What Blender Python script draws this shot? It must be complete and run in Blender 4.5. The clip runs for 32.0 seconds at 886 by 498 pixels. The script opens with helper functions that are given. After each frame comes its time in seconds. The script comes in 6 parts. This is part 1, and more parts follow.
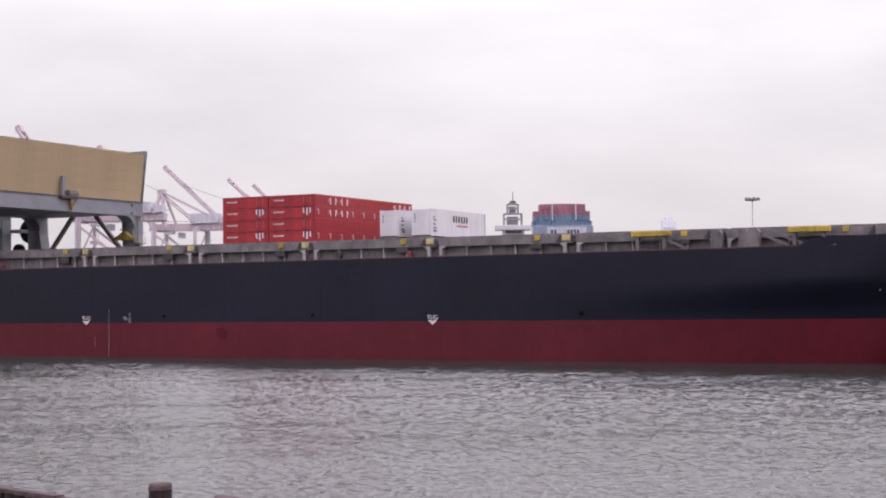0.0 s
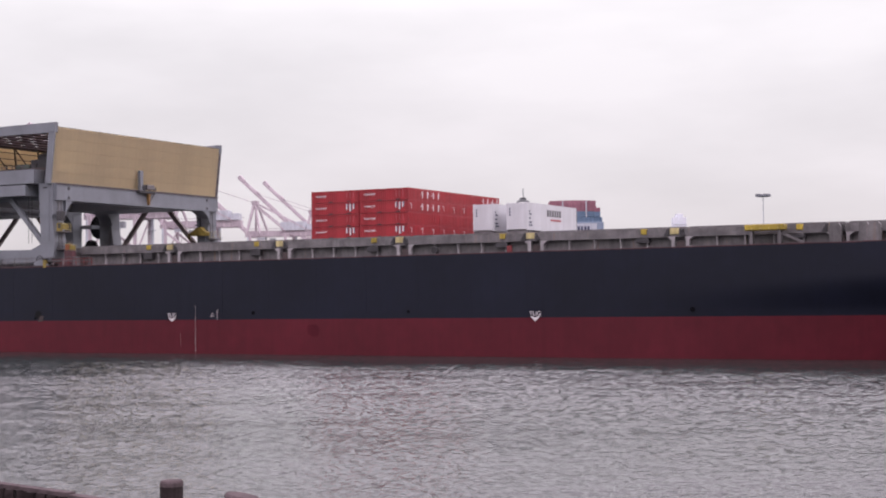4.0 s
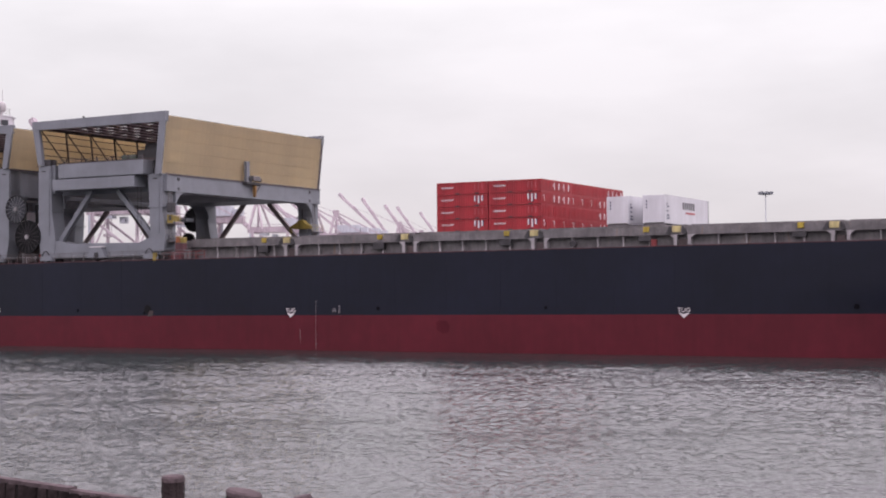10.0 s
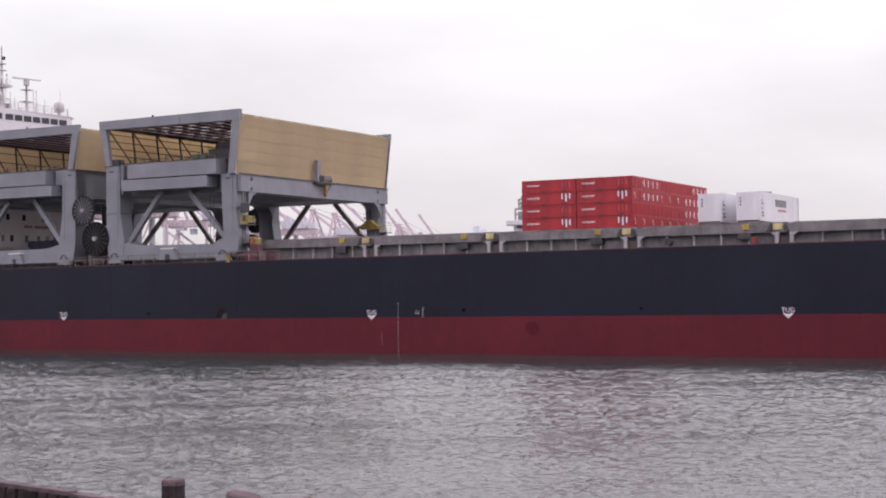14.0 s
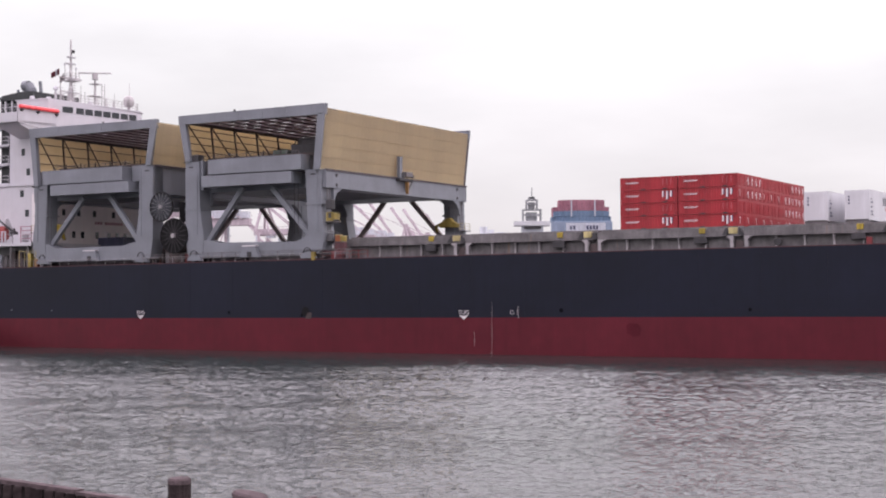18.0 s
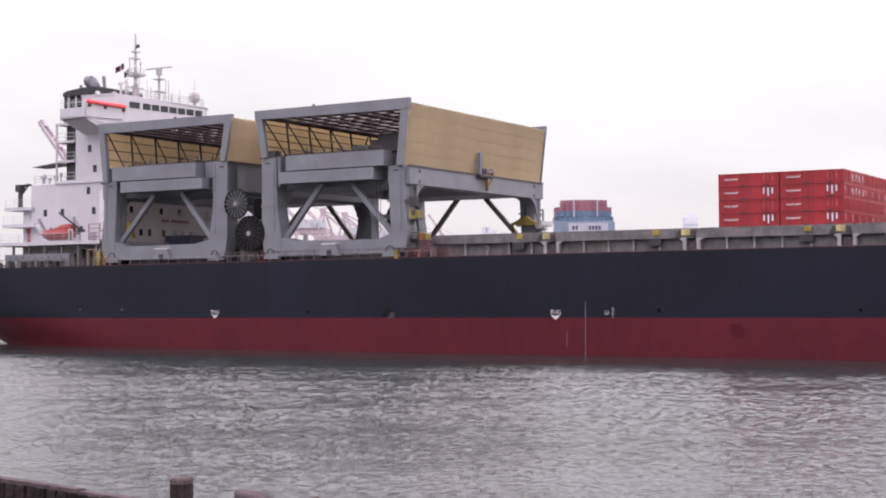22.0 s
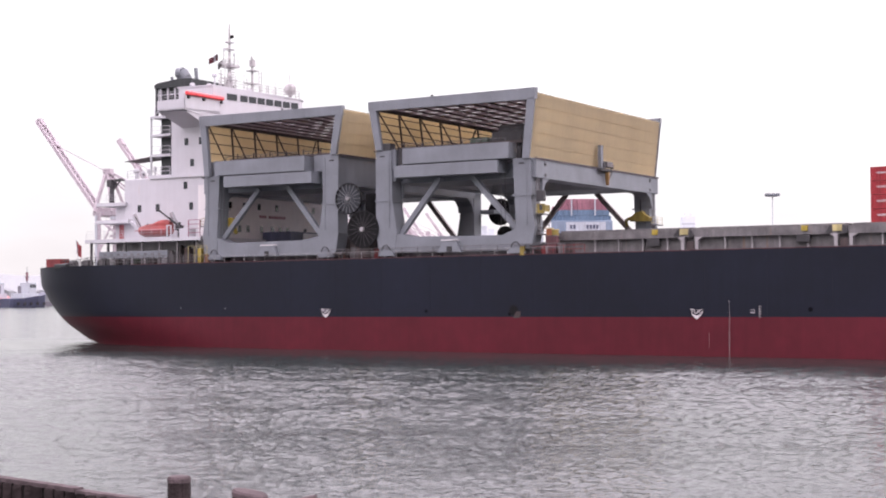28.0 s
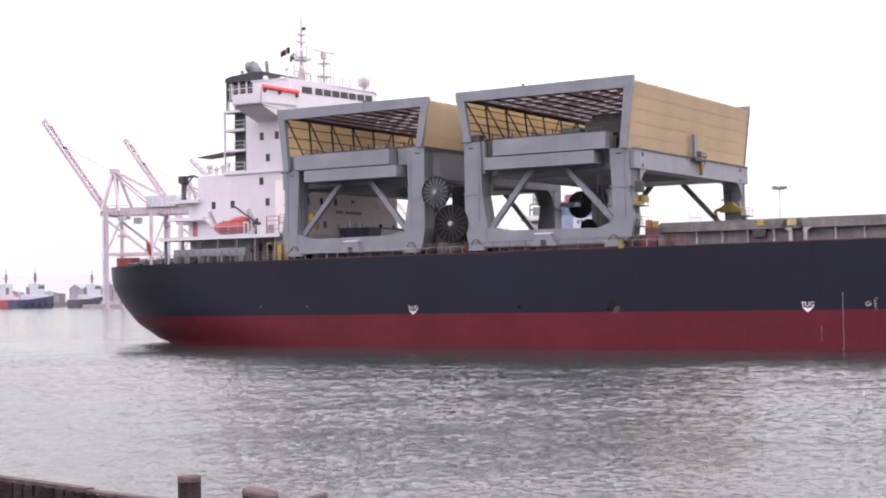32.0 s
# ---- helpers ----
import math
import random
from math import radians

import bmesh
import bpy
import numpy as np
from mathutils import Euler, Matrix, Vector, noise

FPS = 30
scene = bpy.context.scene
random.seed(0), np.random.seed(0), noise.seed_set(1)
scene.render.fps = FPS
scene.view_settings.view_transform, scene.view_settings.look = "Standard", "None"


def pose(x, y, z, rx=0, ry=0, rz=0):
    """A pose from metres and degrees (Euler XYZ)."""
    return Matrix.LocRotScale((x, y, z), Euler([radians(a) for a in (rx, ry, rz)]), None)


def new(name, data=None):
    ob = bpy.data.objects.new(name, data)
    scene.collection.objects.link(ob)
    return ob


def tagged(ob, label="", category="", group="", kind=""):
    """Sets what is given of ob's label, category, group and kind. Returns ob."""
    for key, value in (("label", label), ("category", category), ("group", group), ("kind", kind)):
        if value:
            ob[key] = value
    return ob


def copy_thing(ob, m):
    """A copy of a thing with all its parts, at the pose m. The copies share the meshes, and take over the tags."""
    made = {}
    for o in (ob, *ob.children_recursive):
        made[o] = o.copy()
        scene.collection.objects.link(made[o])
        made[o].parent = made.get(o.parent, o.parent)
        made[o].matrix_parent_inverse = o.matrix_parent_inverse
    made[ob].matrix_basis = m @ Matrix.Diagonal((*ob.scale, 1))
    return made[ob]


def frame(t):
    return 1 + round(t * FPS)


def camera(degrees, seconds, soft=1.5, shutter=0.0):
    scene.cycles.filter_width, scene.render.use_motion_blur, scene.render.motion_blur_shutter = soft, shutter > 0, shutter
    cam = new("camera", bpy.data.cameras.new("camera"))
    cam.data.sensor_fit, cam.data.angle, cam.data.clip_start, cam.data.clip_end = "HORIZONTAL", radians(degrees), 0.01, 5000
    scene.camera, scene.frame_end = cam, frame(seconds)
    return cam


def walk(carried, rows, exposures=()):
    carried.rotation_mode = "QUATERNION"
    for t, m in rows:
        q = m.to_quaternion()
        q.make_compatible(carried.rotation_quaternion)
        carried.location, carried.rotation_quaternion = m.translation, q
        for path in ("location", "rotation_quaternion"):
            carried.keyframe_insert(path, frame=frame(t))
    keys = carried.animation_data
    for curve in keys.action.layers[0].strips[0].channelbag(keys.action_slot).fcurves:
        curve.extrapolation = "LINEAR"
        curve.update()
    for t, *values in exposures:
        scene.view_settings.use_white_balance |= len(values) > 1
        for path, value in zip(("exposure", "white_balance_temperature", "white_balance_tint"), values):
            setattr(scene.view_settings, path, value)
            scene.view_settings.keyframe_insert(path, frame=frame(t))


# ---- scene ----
cam = camera(33.1, 32.0, soft=2.0)
EYE = 5.9
# seconds, yaw, pitch, roll of the camera, held by hand at the railing of a pier
AIM = [
    (0.0, 0.0, 1.98, 0.52), (0.5, 0.06, 1.99, 0.54), (1.0, 0.12, 1.98, 0.54), (1.5, 0.16, 1.98, 0.7),
    (2.0, 0.22, 1.95, 0.89), (2.5, 0.27, 1.92, 0.73), (3.0, 0.33, 1.91, 0.67), (3.5, 0.38, 1.89, 0.58),
    (5.5, 0.51, 1.81, 0.75), (6.0, 0.55, 1.81, 0.66), (6.5, 0.57, 1.79, 0.7), (7.0, 0.58, 1.78, 0.77),
    (7.5, 0.54, 1.8, 0.9), (8.0, 0.52, 1.77, 0.84), (8.5, 0.53, 1.73, 0.6), (9.0, 0.53, 1.72, 0.4),
    (9.5, 0.5, 1.73, 0.36), (10.0, 0.48, 1.73, 0.39), (10.5, 0.43, 1.73, 0.59), (11.0, 0.4, 1.76, 0.56),
    (11.5, 0.38, 1.77, 0.25), (12.0, 0.42, 1.79, 0.13), (12.5, 0.45, 1.78, 0.1), (13.0, 0.48, 1.78, 0.17),
    (13.5, 0.47, 1.81, 0.45), (14.0, 0.45, 1.8, 0.69), (14.5, 0.47, 1.8, 0.85), (16.5, 0.69, 1.79, 0.07),
    (17.0, 0.73, 1.8, 0.35), (17.5, 0.74, 1.81, 0.55), (18.0, 0.72, 1.82, 0.38), (18.5, 0.72, 1.81, 0.3),
    (19.0, 0.74, 1.81, 0.2), (19.5, 0.77, 1.81, 0.26), (20.0, 0.78, 1.82, 0.37), (20.5, 0.79, 1.84, 0.61),
    (21.0, 0.8, 1.83, 0.5), (21.5, 0.79, 1.83, 0.36), (22.0, 0.81, 1.82, 0.3), (22.5, 0.8, 1.82, 0.24),
    (23.0, 0.78, 1.82, 0.25), (23.5, 0.77, 1.81, 0.41), (24.0, 0.75, 1.81, 0.49), (24.5, 0.76, 1.8, 0.4),
    (25.0, 0.77, 1.78, 0.28), (25.5, 0.77, 1.78, 0.22), (27.5, 0.71, 1.77, 0.16), (28.0, 0.72, 1.78, 0.28),
    (28.5, 0.74, 1.78, 0.13), (29.0, 0.76, 1.79, 0.19), (29.5, 0.79, 1.79, 0.3), (30.0, 0.81, 1.78, 0.56),
    (30.5, 0.83, 1.77, 0.28), (31.0, 0.89, 1.73, 0.5), (31.5, 0.97, 1.69, 0.58), (32.0, 1.02, 1.65, 0.9),
]
walk(cam, [(t, pose(0, 0, EYE, 90 + pitch, roll, yaw)) for t, yaw, pitch, roll in AIM],
     exposures=[(0, -0.05, 6500, 14.2), (8, -0.08, 6500, 14.4), (11, -0.05, 6500, 13.4), (14, 0.02, 6500, 12.4), (19, 0.09, 6500, 12), (25, 0.28, 6500, 12), (29, 0.47, 6500, 11.7), (32, 0.54, 6500, 11.7)])

# ---- sky and sun: thin bright overcast ----
SUN_EL, SUN_ROT = radians(36), radians(98)
world = bpy.data.worlds.new("overcast_sky")
scene.world = world
world.use_nodes = True
wn, wl = world.node_tree.nodes, world.node_tree.links
wn.clear()
w_out = wn.new("ShaderNodeOutputWorld")
w_bg = wn.new("ShaderNodeBackground")
w_sky = wn.new("ShaderNodeTexSky")
w_sky.sky_type, w_sky.sun_disc = "NISHITA", False
w_sky.sun_elevation, w_sky.sun_rotation = SUN_EL, SUN_ROT
w_dim = wn.new("ShaderNodeVectorMath")
w_dim.operation = "SCALE"
w_dim.inputs["Scale"].default_value = 0.1
w_tc = wn.new("ShaderNodeTexCoord")
w_map = wn.new("ShaderNodeMapping")
w_map.inputs["Scale"].default_value = (3.4, 3.4, 11.0)
w_noise = wn.new("ShaderNodeTexNoise")
w_noise.inputs["Scale"].default_value = 1.3
w_noise.inputs["Detail"].default_value = 5.0
w_sep = wn.new("ShaderNodeSeparateXYZ")
w_hi = wn.new("ShaderNodeMapRange")
w_hi.inputs["From Min"].default_value, w_hi.inputs["From Max"].default_value = 0.02, 0.22
w_grad = wn.new("ShaderNodeMixRGB")
w_grad.inputs[1].default_value = (0.83, 0.782, 0.808, 1)
w_grad.inputs[2].default_value = (1.08, 1.06, 1.075, 1)
w_cl = wn.new("ShaderNodeMapRange")
w_cl.inputs["From Min"].default_value, w_cl.inputs["From Max"].default_value = 0.3, 0.7
w_cl.inputs["To Min"].default_value, w_cl.inputs["To Max"].default_value = 0.87, 1.06
w_mul = wn.new("ShaderNodeVectorMath")
w_mul.operation = "SCALE"
w_mix = wn.new("ShaderNodeMixRGB")
w_mix.inputs[0].default_value = 0.92
wl.new(w_tc.outputs["Generated"], w_map.inputs["Vector"])
wl.new(w_map.outputs["Vector"], w_noise.inputs["Vector"])
wl.new(w_tc.outputs["Generated"], w_sep.inputs[0])
wl.new(w_sep.outputs["Z"], w_hi.inputs["Value"])
wl.new(w_hi.outputs["Result"], w_grad.inputs[0])
wl.new(w_noise.outputs["Fac"], w_cl.inputs["Value"])
w_zen = wn.new("ShaderNodeMapRange")
w_zen.inputs["From Min"].default_value, w_zen.inputs["From Max"].default_value = 0.188, 0.43
w_top = wn.new("ShaderNodeMixRGB")
w_top.inputs[2].default_value = (2.74, 2.45, 2.72, 1)
wl.new(w_sep.outputs["Z"], w_zen.inputs["Value"])
wl.new(w_zen.outputs["Result"], w_top.inputs[0])
wl.new(w_grad.outputs["Color"], w_top.inputs[1])
wl.new(w_top.outputs["Color"], w_mul.inputs[0])
wl.new(w_cl.outputs["Result"], w_mul.inputs["Scale"])
wl.new(w_sky.outputs["Color"], w_dim.inputs[0])
wl.new(w_dim.outputs["Vector"], w_mix.inputs[1])
wl.new(w_mul.outputs["Vector"], w_mix.inputs[2])
wl.new(w_mix.outputs["Color"], w_bg.inputs["Color"])
w_bg.inputs["Strength"].default_value = 1.0
wl.new(w_bg.outputs["Background"], w_out.inputs["Surface"])

sun = new("sun", bpy.data.lights.new("sun", "SUN"))
sun.data.energy, sun.data.angle, sun.data.color = 0.45, radians(30), (1.0, 0.96, 0.93)
sun.rotation_euler = (Vector((0.80, -0.12, 0.58))).to_track_quat("Z", "Y").to_euler()


# ---- materials ----
def paint(name, col, rough=0.5, metal=0.0, var=0.18, scale=0.6, fine=9.0, streak=0.25, bump=0.15, rust=0.0, rust_col=(0.16, 0.06, 0.03), per_piece=0.0, spec=0.4):
    """Painted or weathered surface: broad patches, vertical streaks, fine grain, a little rust."""
    m = bpy.data.materials.new(name)
    m.use_nodes = True
    n, l = m.node_tree.nodes, m.node_tree.links
    b = n["Principled BSDF"]
    tc = n.new("ShaderNodeTexCoord")
    big = n.new("ShaderNodeTexNoise")
    big.inputs["Scale"].default_value, big.inputs["Detail"].default_value = scale, 6
    l.new(tc.outputs["Object"], big.inputs["Vector"])
    mp = n.new("ShaderNodeMapping")
    mp.inputs["Scale"].default_value = (2.2, 2.2, 0.16)
    l.new(tc.outputs["Object"], mp.inputs["Vector"])
    st = n.new("ShaderNodeTexNoise")
    st.inputs["Scale"].default_value, st.inputs["Detail"].default_value = 1.0, 4
    l.new(mp.outputs["Vector"], st.inputs["Vector"])
    fi = n.new("ShaderNodeTexNoise")
    fi.inputs["Scale"].default_value, fi.inputs["Detail"].default_value = fine, 3
    l.new(tc.outputs["Object"], fi.inputs["Vector"])

    def spread(sock, amount):
        r = n.new("ShaderNodeMapRange")
        r.inputs["From Min"].default_value, r.inputs["From Max"].default_value = 0.28, 0.72
        r.inputs["To Min"].default_value, r.inputs["To Max"].default_value = 1 - amount, 1 + amount
        l.new(sock, r.inputs["Value"])
        return r.outputs["Result"]

    def times(a, c):
        k = n.new("ShaderNodeMath")
        k.operation = "MULTIPLY"
        l.new(a, k.inputs[0])
        l.new(c, k.inputs[1])
        return k.outputs[0]

    f = times(times(spread(big.outputs["Fac"], var), spread(st.outputs["Fac"], streak)), spread(fi.outputs["Fac"], var * 0.4))
    if per_piece:
        info = n.new("ShaderNodeObjectInfo")
        r = n.new("ShaderNodeMapRange")
        r.inputs["To Min"].default_value, r.inputs["To Max"].default_value = 1 - per_piece, 1 + per_piece
        l.new(info.outputs["Random"], r.inputs["Value"])
        f = times(f, r.outputs["Result"])
    v = n.new("ShaderNodeVectorMath")
    v.operation = "SCALE"
    v.inputs[0].default_value = col
    l.new(f, v.inputs["Scale"])
    out = v.outputs["Vector"]
    if rust:
        rr = n.new("ShaderNodeMapRange")
        rr.inputs["From Min"].default_value, rr.inputs["From Max"].default_value = 0.72 - rust, 0.80
        l.new(st.outputs["Fac"], rr.inputs["Value"])
        mx = n.new("ShaderNodeMixRGB")
        mx.inputs[2].default_value = (*rust_col, 1)
        l.new(rr.outputs["Result"], mx.inputs[0])
        l.new(out, mx.inputs[1])
        out = mx.outputs["Color"]
    l.new(out, b.inputs["Base Color"])
    b.inputs["Roughness"].default_value, b.inputs["Metallic"].default_value = rough, metal
    b.inputs["Specular IOR Level"].default_value = spec
    bp = n.new("ShaderNodeBump")
    bp.inputs["Strength"].default_value, bp.inputs["Distance"].default_value = bump, 0.05
    l.new(fi.outputs["Fac"], bp.inputs["Height"])
    l.new(bp.outputs["Normal"], b.inputs["Normal"])
    return m


HULL = paint("hull_black", (0.0059, 0.0072, 0.0160), 0.4, var=0.26, scale=0.08, fine=0.7, streak=0.07, bump=0.03, rust=0.0, spec=0.22)
BOOT = paint("antifouling_red", (0.081, 0.0082, 0.0155), 0.5, var=0.16, scale=0.1, fine=0.8, streak=0.06, bump=0.03, spec=0.2)
FRONT = paint("lightened_cream_white", (0.68, 0.64, 0.645), 0.5, var=0.05, streak=0.04)
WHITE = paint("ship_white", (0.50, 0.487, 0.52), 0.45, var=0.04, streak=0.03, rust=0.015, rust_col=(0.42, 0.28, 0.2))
MARK = paint("marking_white", (0.60, 0.57, 0.58), 0.6, var=0.2, streak=0.1)
GREY = paint("crane_grey", (0.166, 0.176, 0.198), 0.5, var=0.14, scale=0.35, streak=0.035, rust=0.0)
SHADE_MAUVE = paint("mauve_shade", (0.075, 0.062, 0.070), 0.7, var=0.2)
BRACE = paint("hazed_brown_primer", (0.235, 0.19, 0.185), 0.6, var=0.2)
RUSTY = paint("rusty_orange", (0.21, 0.115, 0.04), 0.6, var=0.3)
COAM = paint("coaming_grey", (0.114, 0.106, 0.109), 0.6, var=0.38, scale=0.7, streak=0.2, rust=0.07, rust_col=(0.15, 0.09, 0.06))
RIB = paint("rib_grey", (0.265, 0.25, 0.257), 0.6, var=0.22, streak=0.25, rust=0.05, rust_col=(0.15, 0.09, 0.06))
REEL = paint("reel_black", (0.015, 0.0145, 0.0155), 0.8, var=0.25, spec=0.1)
SLATE = paint("reel_slate", (0.04, 0.042, 0.049), 0.7, var=0.2, spec=0.15)
SPOKE = paint("reel_spoke_grey", (0.145, 0.15, 0.16), 0.5, var=0.1)
DARK = paint("dark_steel", (0.035, 0.033, 0.036), 0.6, var=0.25)
BROWN = paint("truss_brown", (0.055, 0.040, 0.040), 0.6, var=0.25, rust=0.08)
TAN = paint("cladding_tan", (0.765, 0.665, 0.48), 0.6, var=0.08, scale=0.25, streak=0.03, per_piece=0.012)

def let_through(m, share):
    """Thin sheeting that lets a share of the daylight through."""
    n, l = m.node_tree.nodes, m.node_tree.links
    b = n["Principled BSDF"]
    tr = n.new("ShaderNodeBsdfTranslucent")
    l.new(b.inputs["Base Color"].links[0].from_socket, tr.inputs["Color"])
    mx = n.new("ShaderNodeMixShader")
    mx.inputs[0].default_value = share
    l.new(b.outputs[0], mx.inputs[1])
    l.new(tr.outputs[0], mx.inputs[2])
    l.new(mx.outputs[0], n["Material Output"].inputs["Surface"])


let_through(TAN, 0.74)
ROOF = paint("roof_sheet", (0.285, 0.245, 0.255), 0.7, var=0.2)
let_through(ROOF, 0.5)
RED = paint("container_red", (0.26, 0.017, 0.024), 0.45, var=0.12, streak=0.18, rust=0.03, per_piece=0.08)
CWHITE = paint("reefer_white", (0.50, 0.50, 0.525), 0.45, var=0.05, streak=0.08)
FADED = paint("faded_yellow", (0.40, 0.34, 0.16), 0.6, var=0.3, streak=0.3)
SCUFF = paint("scuffed_red", (0.068, 0.0074, 0.0142), 0.7, var=0.3, streak=0.2, spec=0.15)
PIT = paint("outlet_black", (0.006, 0.006, 0.008), 0.9, var=0.2, streak=0.0, bump=0.0, spec=0.03)
OCHRE = paint("worn_yellow", (0.18, 0.135, 0.03), 0.6, var=0.3, streak=0.3)
YELLOW = paint("safety_yellow", (0.31, 0.23, 0.03), 0.5, var=0.3, streak=0.4, rust=0.05)
ORANGE = paint("canvas_orange", (0.85, 0.10, 0.11), 0.7, var=0.08)
WATERWAY = paint("waterway_red_brown", (0.075, 0.03, 0.035), 0.7, var=0.35, streak=0.3)
HOTORANGE = paint("bright_orange", (0.22, 0.075, 0.03), 0.6, var=0.15)
DKRED = paint("dull_red", (0.16, 0.026, 0.028), 0.6, var=0.2)
GREEN = paint("machine_green", (0.05, 0.075, 0.055), 0.5, var=0.2)
BOAT = paint("lifeboat_orange", (0.27, 0.043, 0.04), 0.45, var=0.12)
PIPE = paint("mast_grey", (0.375, 0.355, 0.362), 0.5, var=0.1)
GLASS = paint("window_glass", (0.02, 0.022, 0.028), 0.08, var=0.05, streak=0.0, bump=0.0, spec=0.6)
BLACK = paint("funnel_black", (0.025, 0.028, 0.03), 0.5, var=0.2)
# far cranes and houses: distance haze is mixed into these two pale colours
PINK = paint("hazed_crane_pink", (0.41, 0.35, 0.385), 0.7, var=0.08, scale=0.1, fine=1.0)
PALE = paint("hazed_pale_grey", (0.43, 0.445, 0.49), 0.7, var=0.05, scale=0.1, fine=1.0)
CONC = paint("pier_concrete", (0.30, 0.28, 0.27), 0.85, var=0.25, scale=0.4, fine=3)
TIMBER = paint("weathered_timber", (0.030, 0.023, 0.0235), 0.9, var=0.6, scale=1.6, fine=14, streak=0.45, bump=0.6, spec=0.08)
BARK = paint("pale_weathered_top", (0.082, 0.063, 0.067), 0.9, var=0.45, scale=2.2, fine=14, streak=0.2, bump=0.5, spec=0.08)
# blues and maroon of the far ship are greyed for distance haze
HAZEBLUE = paint("hazed_blue", (0.20, 0.245, 0.32), 0.7, var=0.06, scale=0.05, fine=0.5)
BLUE = paint("container_blue", (0.125, 0.185, 0.27), 0.6, var=0.1, scale=0.08, fine=1)
FLAGRED = paint("flag_maroon", (0.13, 0.03, 0.045), 0.8, var=0.1)
MAROON = paint("container_maroon", (0.27, 0.115, 0.15), 0.6, var=0.12, scale=0.08, fine=1)
# city towers: the bluish haze of distance is painted in
TOWER_HAZE = paint("far_tower_haze", (0.62, 0.64, 0.70), 0.6, var=0.03, scale=0.02, fine=0.3)
# shore, yard gear, hill and tug masts: haze is part of the colour
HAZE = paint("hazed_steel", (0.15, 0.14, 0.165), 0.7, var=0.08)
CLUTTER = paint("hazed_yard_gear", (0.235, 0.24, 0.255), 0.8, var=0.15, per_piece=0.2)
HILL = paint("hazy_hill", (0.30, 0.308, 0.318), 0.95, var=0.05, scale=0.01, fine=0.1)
TUGGREY = paint("tug_grey", (0.085, 0.08, 0.10), 0.6, var=0.12)
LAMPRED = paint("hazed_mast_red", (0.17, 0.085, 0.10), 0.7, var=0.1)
NAVY = paint("tug_navy", (0.058, 0.062, 0.105), 0.5, var=0.1)
TUGRED = paint("tug_red", (0.36, 0.10, 0.11), 0.5, var=0.1)


def water_material():
    """Silty harbour water; the finest ripples are relief, and far off they blur into roughness."""
    m = bpy.data.materials.new("harbour_water")
    m.use_nodes = True
    n, l = m.node_tree.nodes, m.node_tree.links
    b = n["Principled BSDF"]
    b.inputs["Base Color"].default_value = (0.019, 0.0245, 0.0238, 1)
    b.inputs["IOR"].default_value = 1.33
    tc = n.new("ShaderNodeTexCoord")
    mp = n.new("ShaderNodeMapping")
    mp.inputs["Scale"].default_value = (0.9, 1.5, 1.0)
    l.new(tc.outputs["Object"], mp.inputs["Vector"])
    a = n.new("ShaderNodeTexNoise")
    a.inputs["Scale"].default_value, a.inputs["Detail"].default_value, a.inputs["Roughness"].default_value = 5.0, 2.0, 0.5
    l.new(mp.outputs["Vector"], a.inputs["Vector"])
    sep = n.new("ShaderNodeSeparateXYZ")
    l.new(tc.outputs["Object"], sep.inputs[0])
    far = n.new("ShaderNodeMapRange")
    far.inputs["From Min"].default_value, far.inputs["From Max"].default_value = 60.0, 200.0
    far.inputs["To Min"].default_value, far.inputs["To Max"].default_value = 0.12, 0.10
    l.new(sep.outputs["Y"], far.inputs["Value"])
    l.new(far.outputs["Result"], b.inputs["Roughness"])
    bp = n.new("ShaderNodeBump")
    bp.inputs["Distance"].default_value, bp.inputs["Strength"].default_value = 0.034, 1.0
    l.new(a.outputs["Fac"], bp.inputs["Height"])
    l.new(bp.outputs["Normal"], b.inputs["Normal"])
    return m


WATER = water_material()


# ---- mesh helpers ----
def part(name, bm, material, parent, label="", kind=""):
    if isinstance(bm, list):
        # a railing: its first bar carries the posts and the other bars
        top = part(name, bm[0][1], material, parent, label, kind)
        holder = top if parent.parent is None else parent
        for piece, shape in bm[1:]:
            part(piece, shape, material, holder)
        return top
    me = bpy.data.meshes.new(name)
    bmesh.ops.recalc_face_normals(bm, faces=bm.faces)
    bm.to_mesh(me)
    bm.free()
    me.materials.append(material)
    ob = new(name, me)
    ob.parent = parent
    return tagged(ob, label=label, kind=kind)


def again(name, ob, parent, m):
    """The same mesh once more, as a part of its own."""
    o = new(name, ob.data)
    o.parent = parent
    o.matrix_basis = m
    return o


def thing(name, label, category, group="", kind=""):
    ob = new(name)
    ob.empty_display_size = 0.5
    return tagged(ob, label, category, group, kind)


def box(x0, x1, y0, y1, z0, z1, bm=None, bevel=0.0):
    b = bm or bmesh.new()
    v = [b.verts.new(c) for c in ((x0, y0, z0), (x1, y0, z0), (x1, y1, z0), (x0, y1, z0), (x0, y0, z1), (x1, y0, z1), (x1, y1, z1), (x0, y1, z1))]
    f = [b.faces.new([v[i] for i in q]) for q in ((3, 2, 1, 0), (4, 5, 6, 7), (0, 1, 5, 4), (1, 2, 6, 5), (2, 3, 7, 6), (3, 0, 4, 7))]
    if bevel:
        bmesh.ops.bevel(b, geom=list({e for q in f for e in q.edges}), offset=bevel, segments=2, affect="EDGES", profile=0.5)
    return b


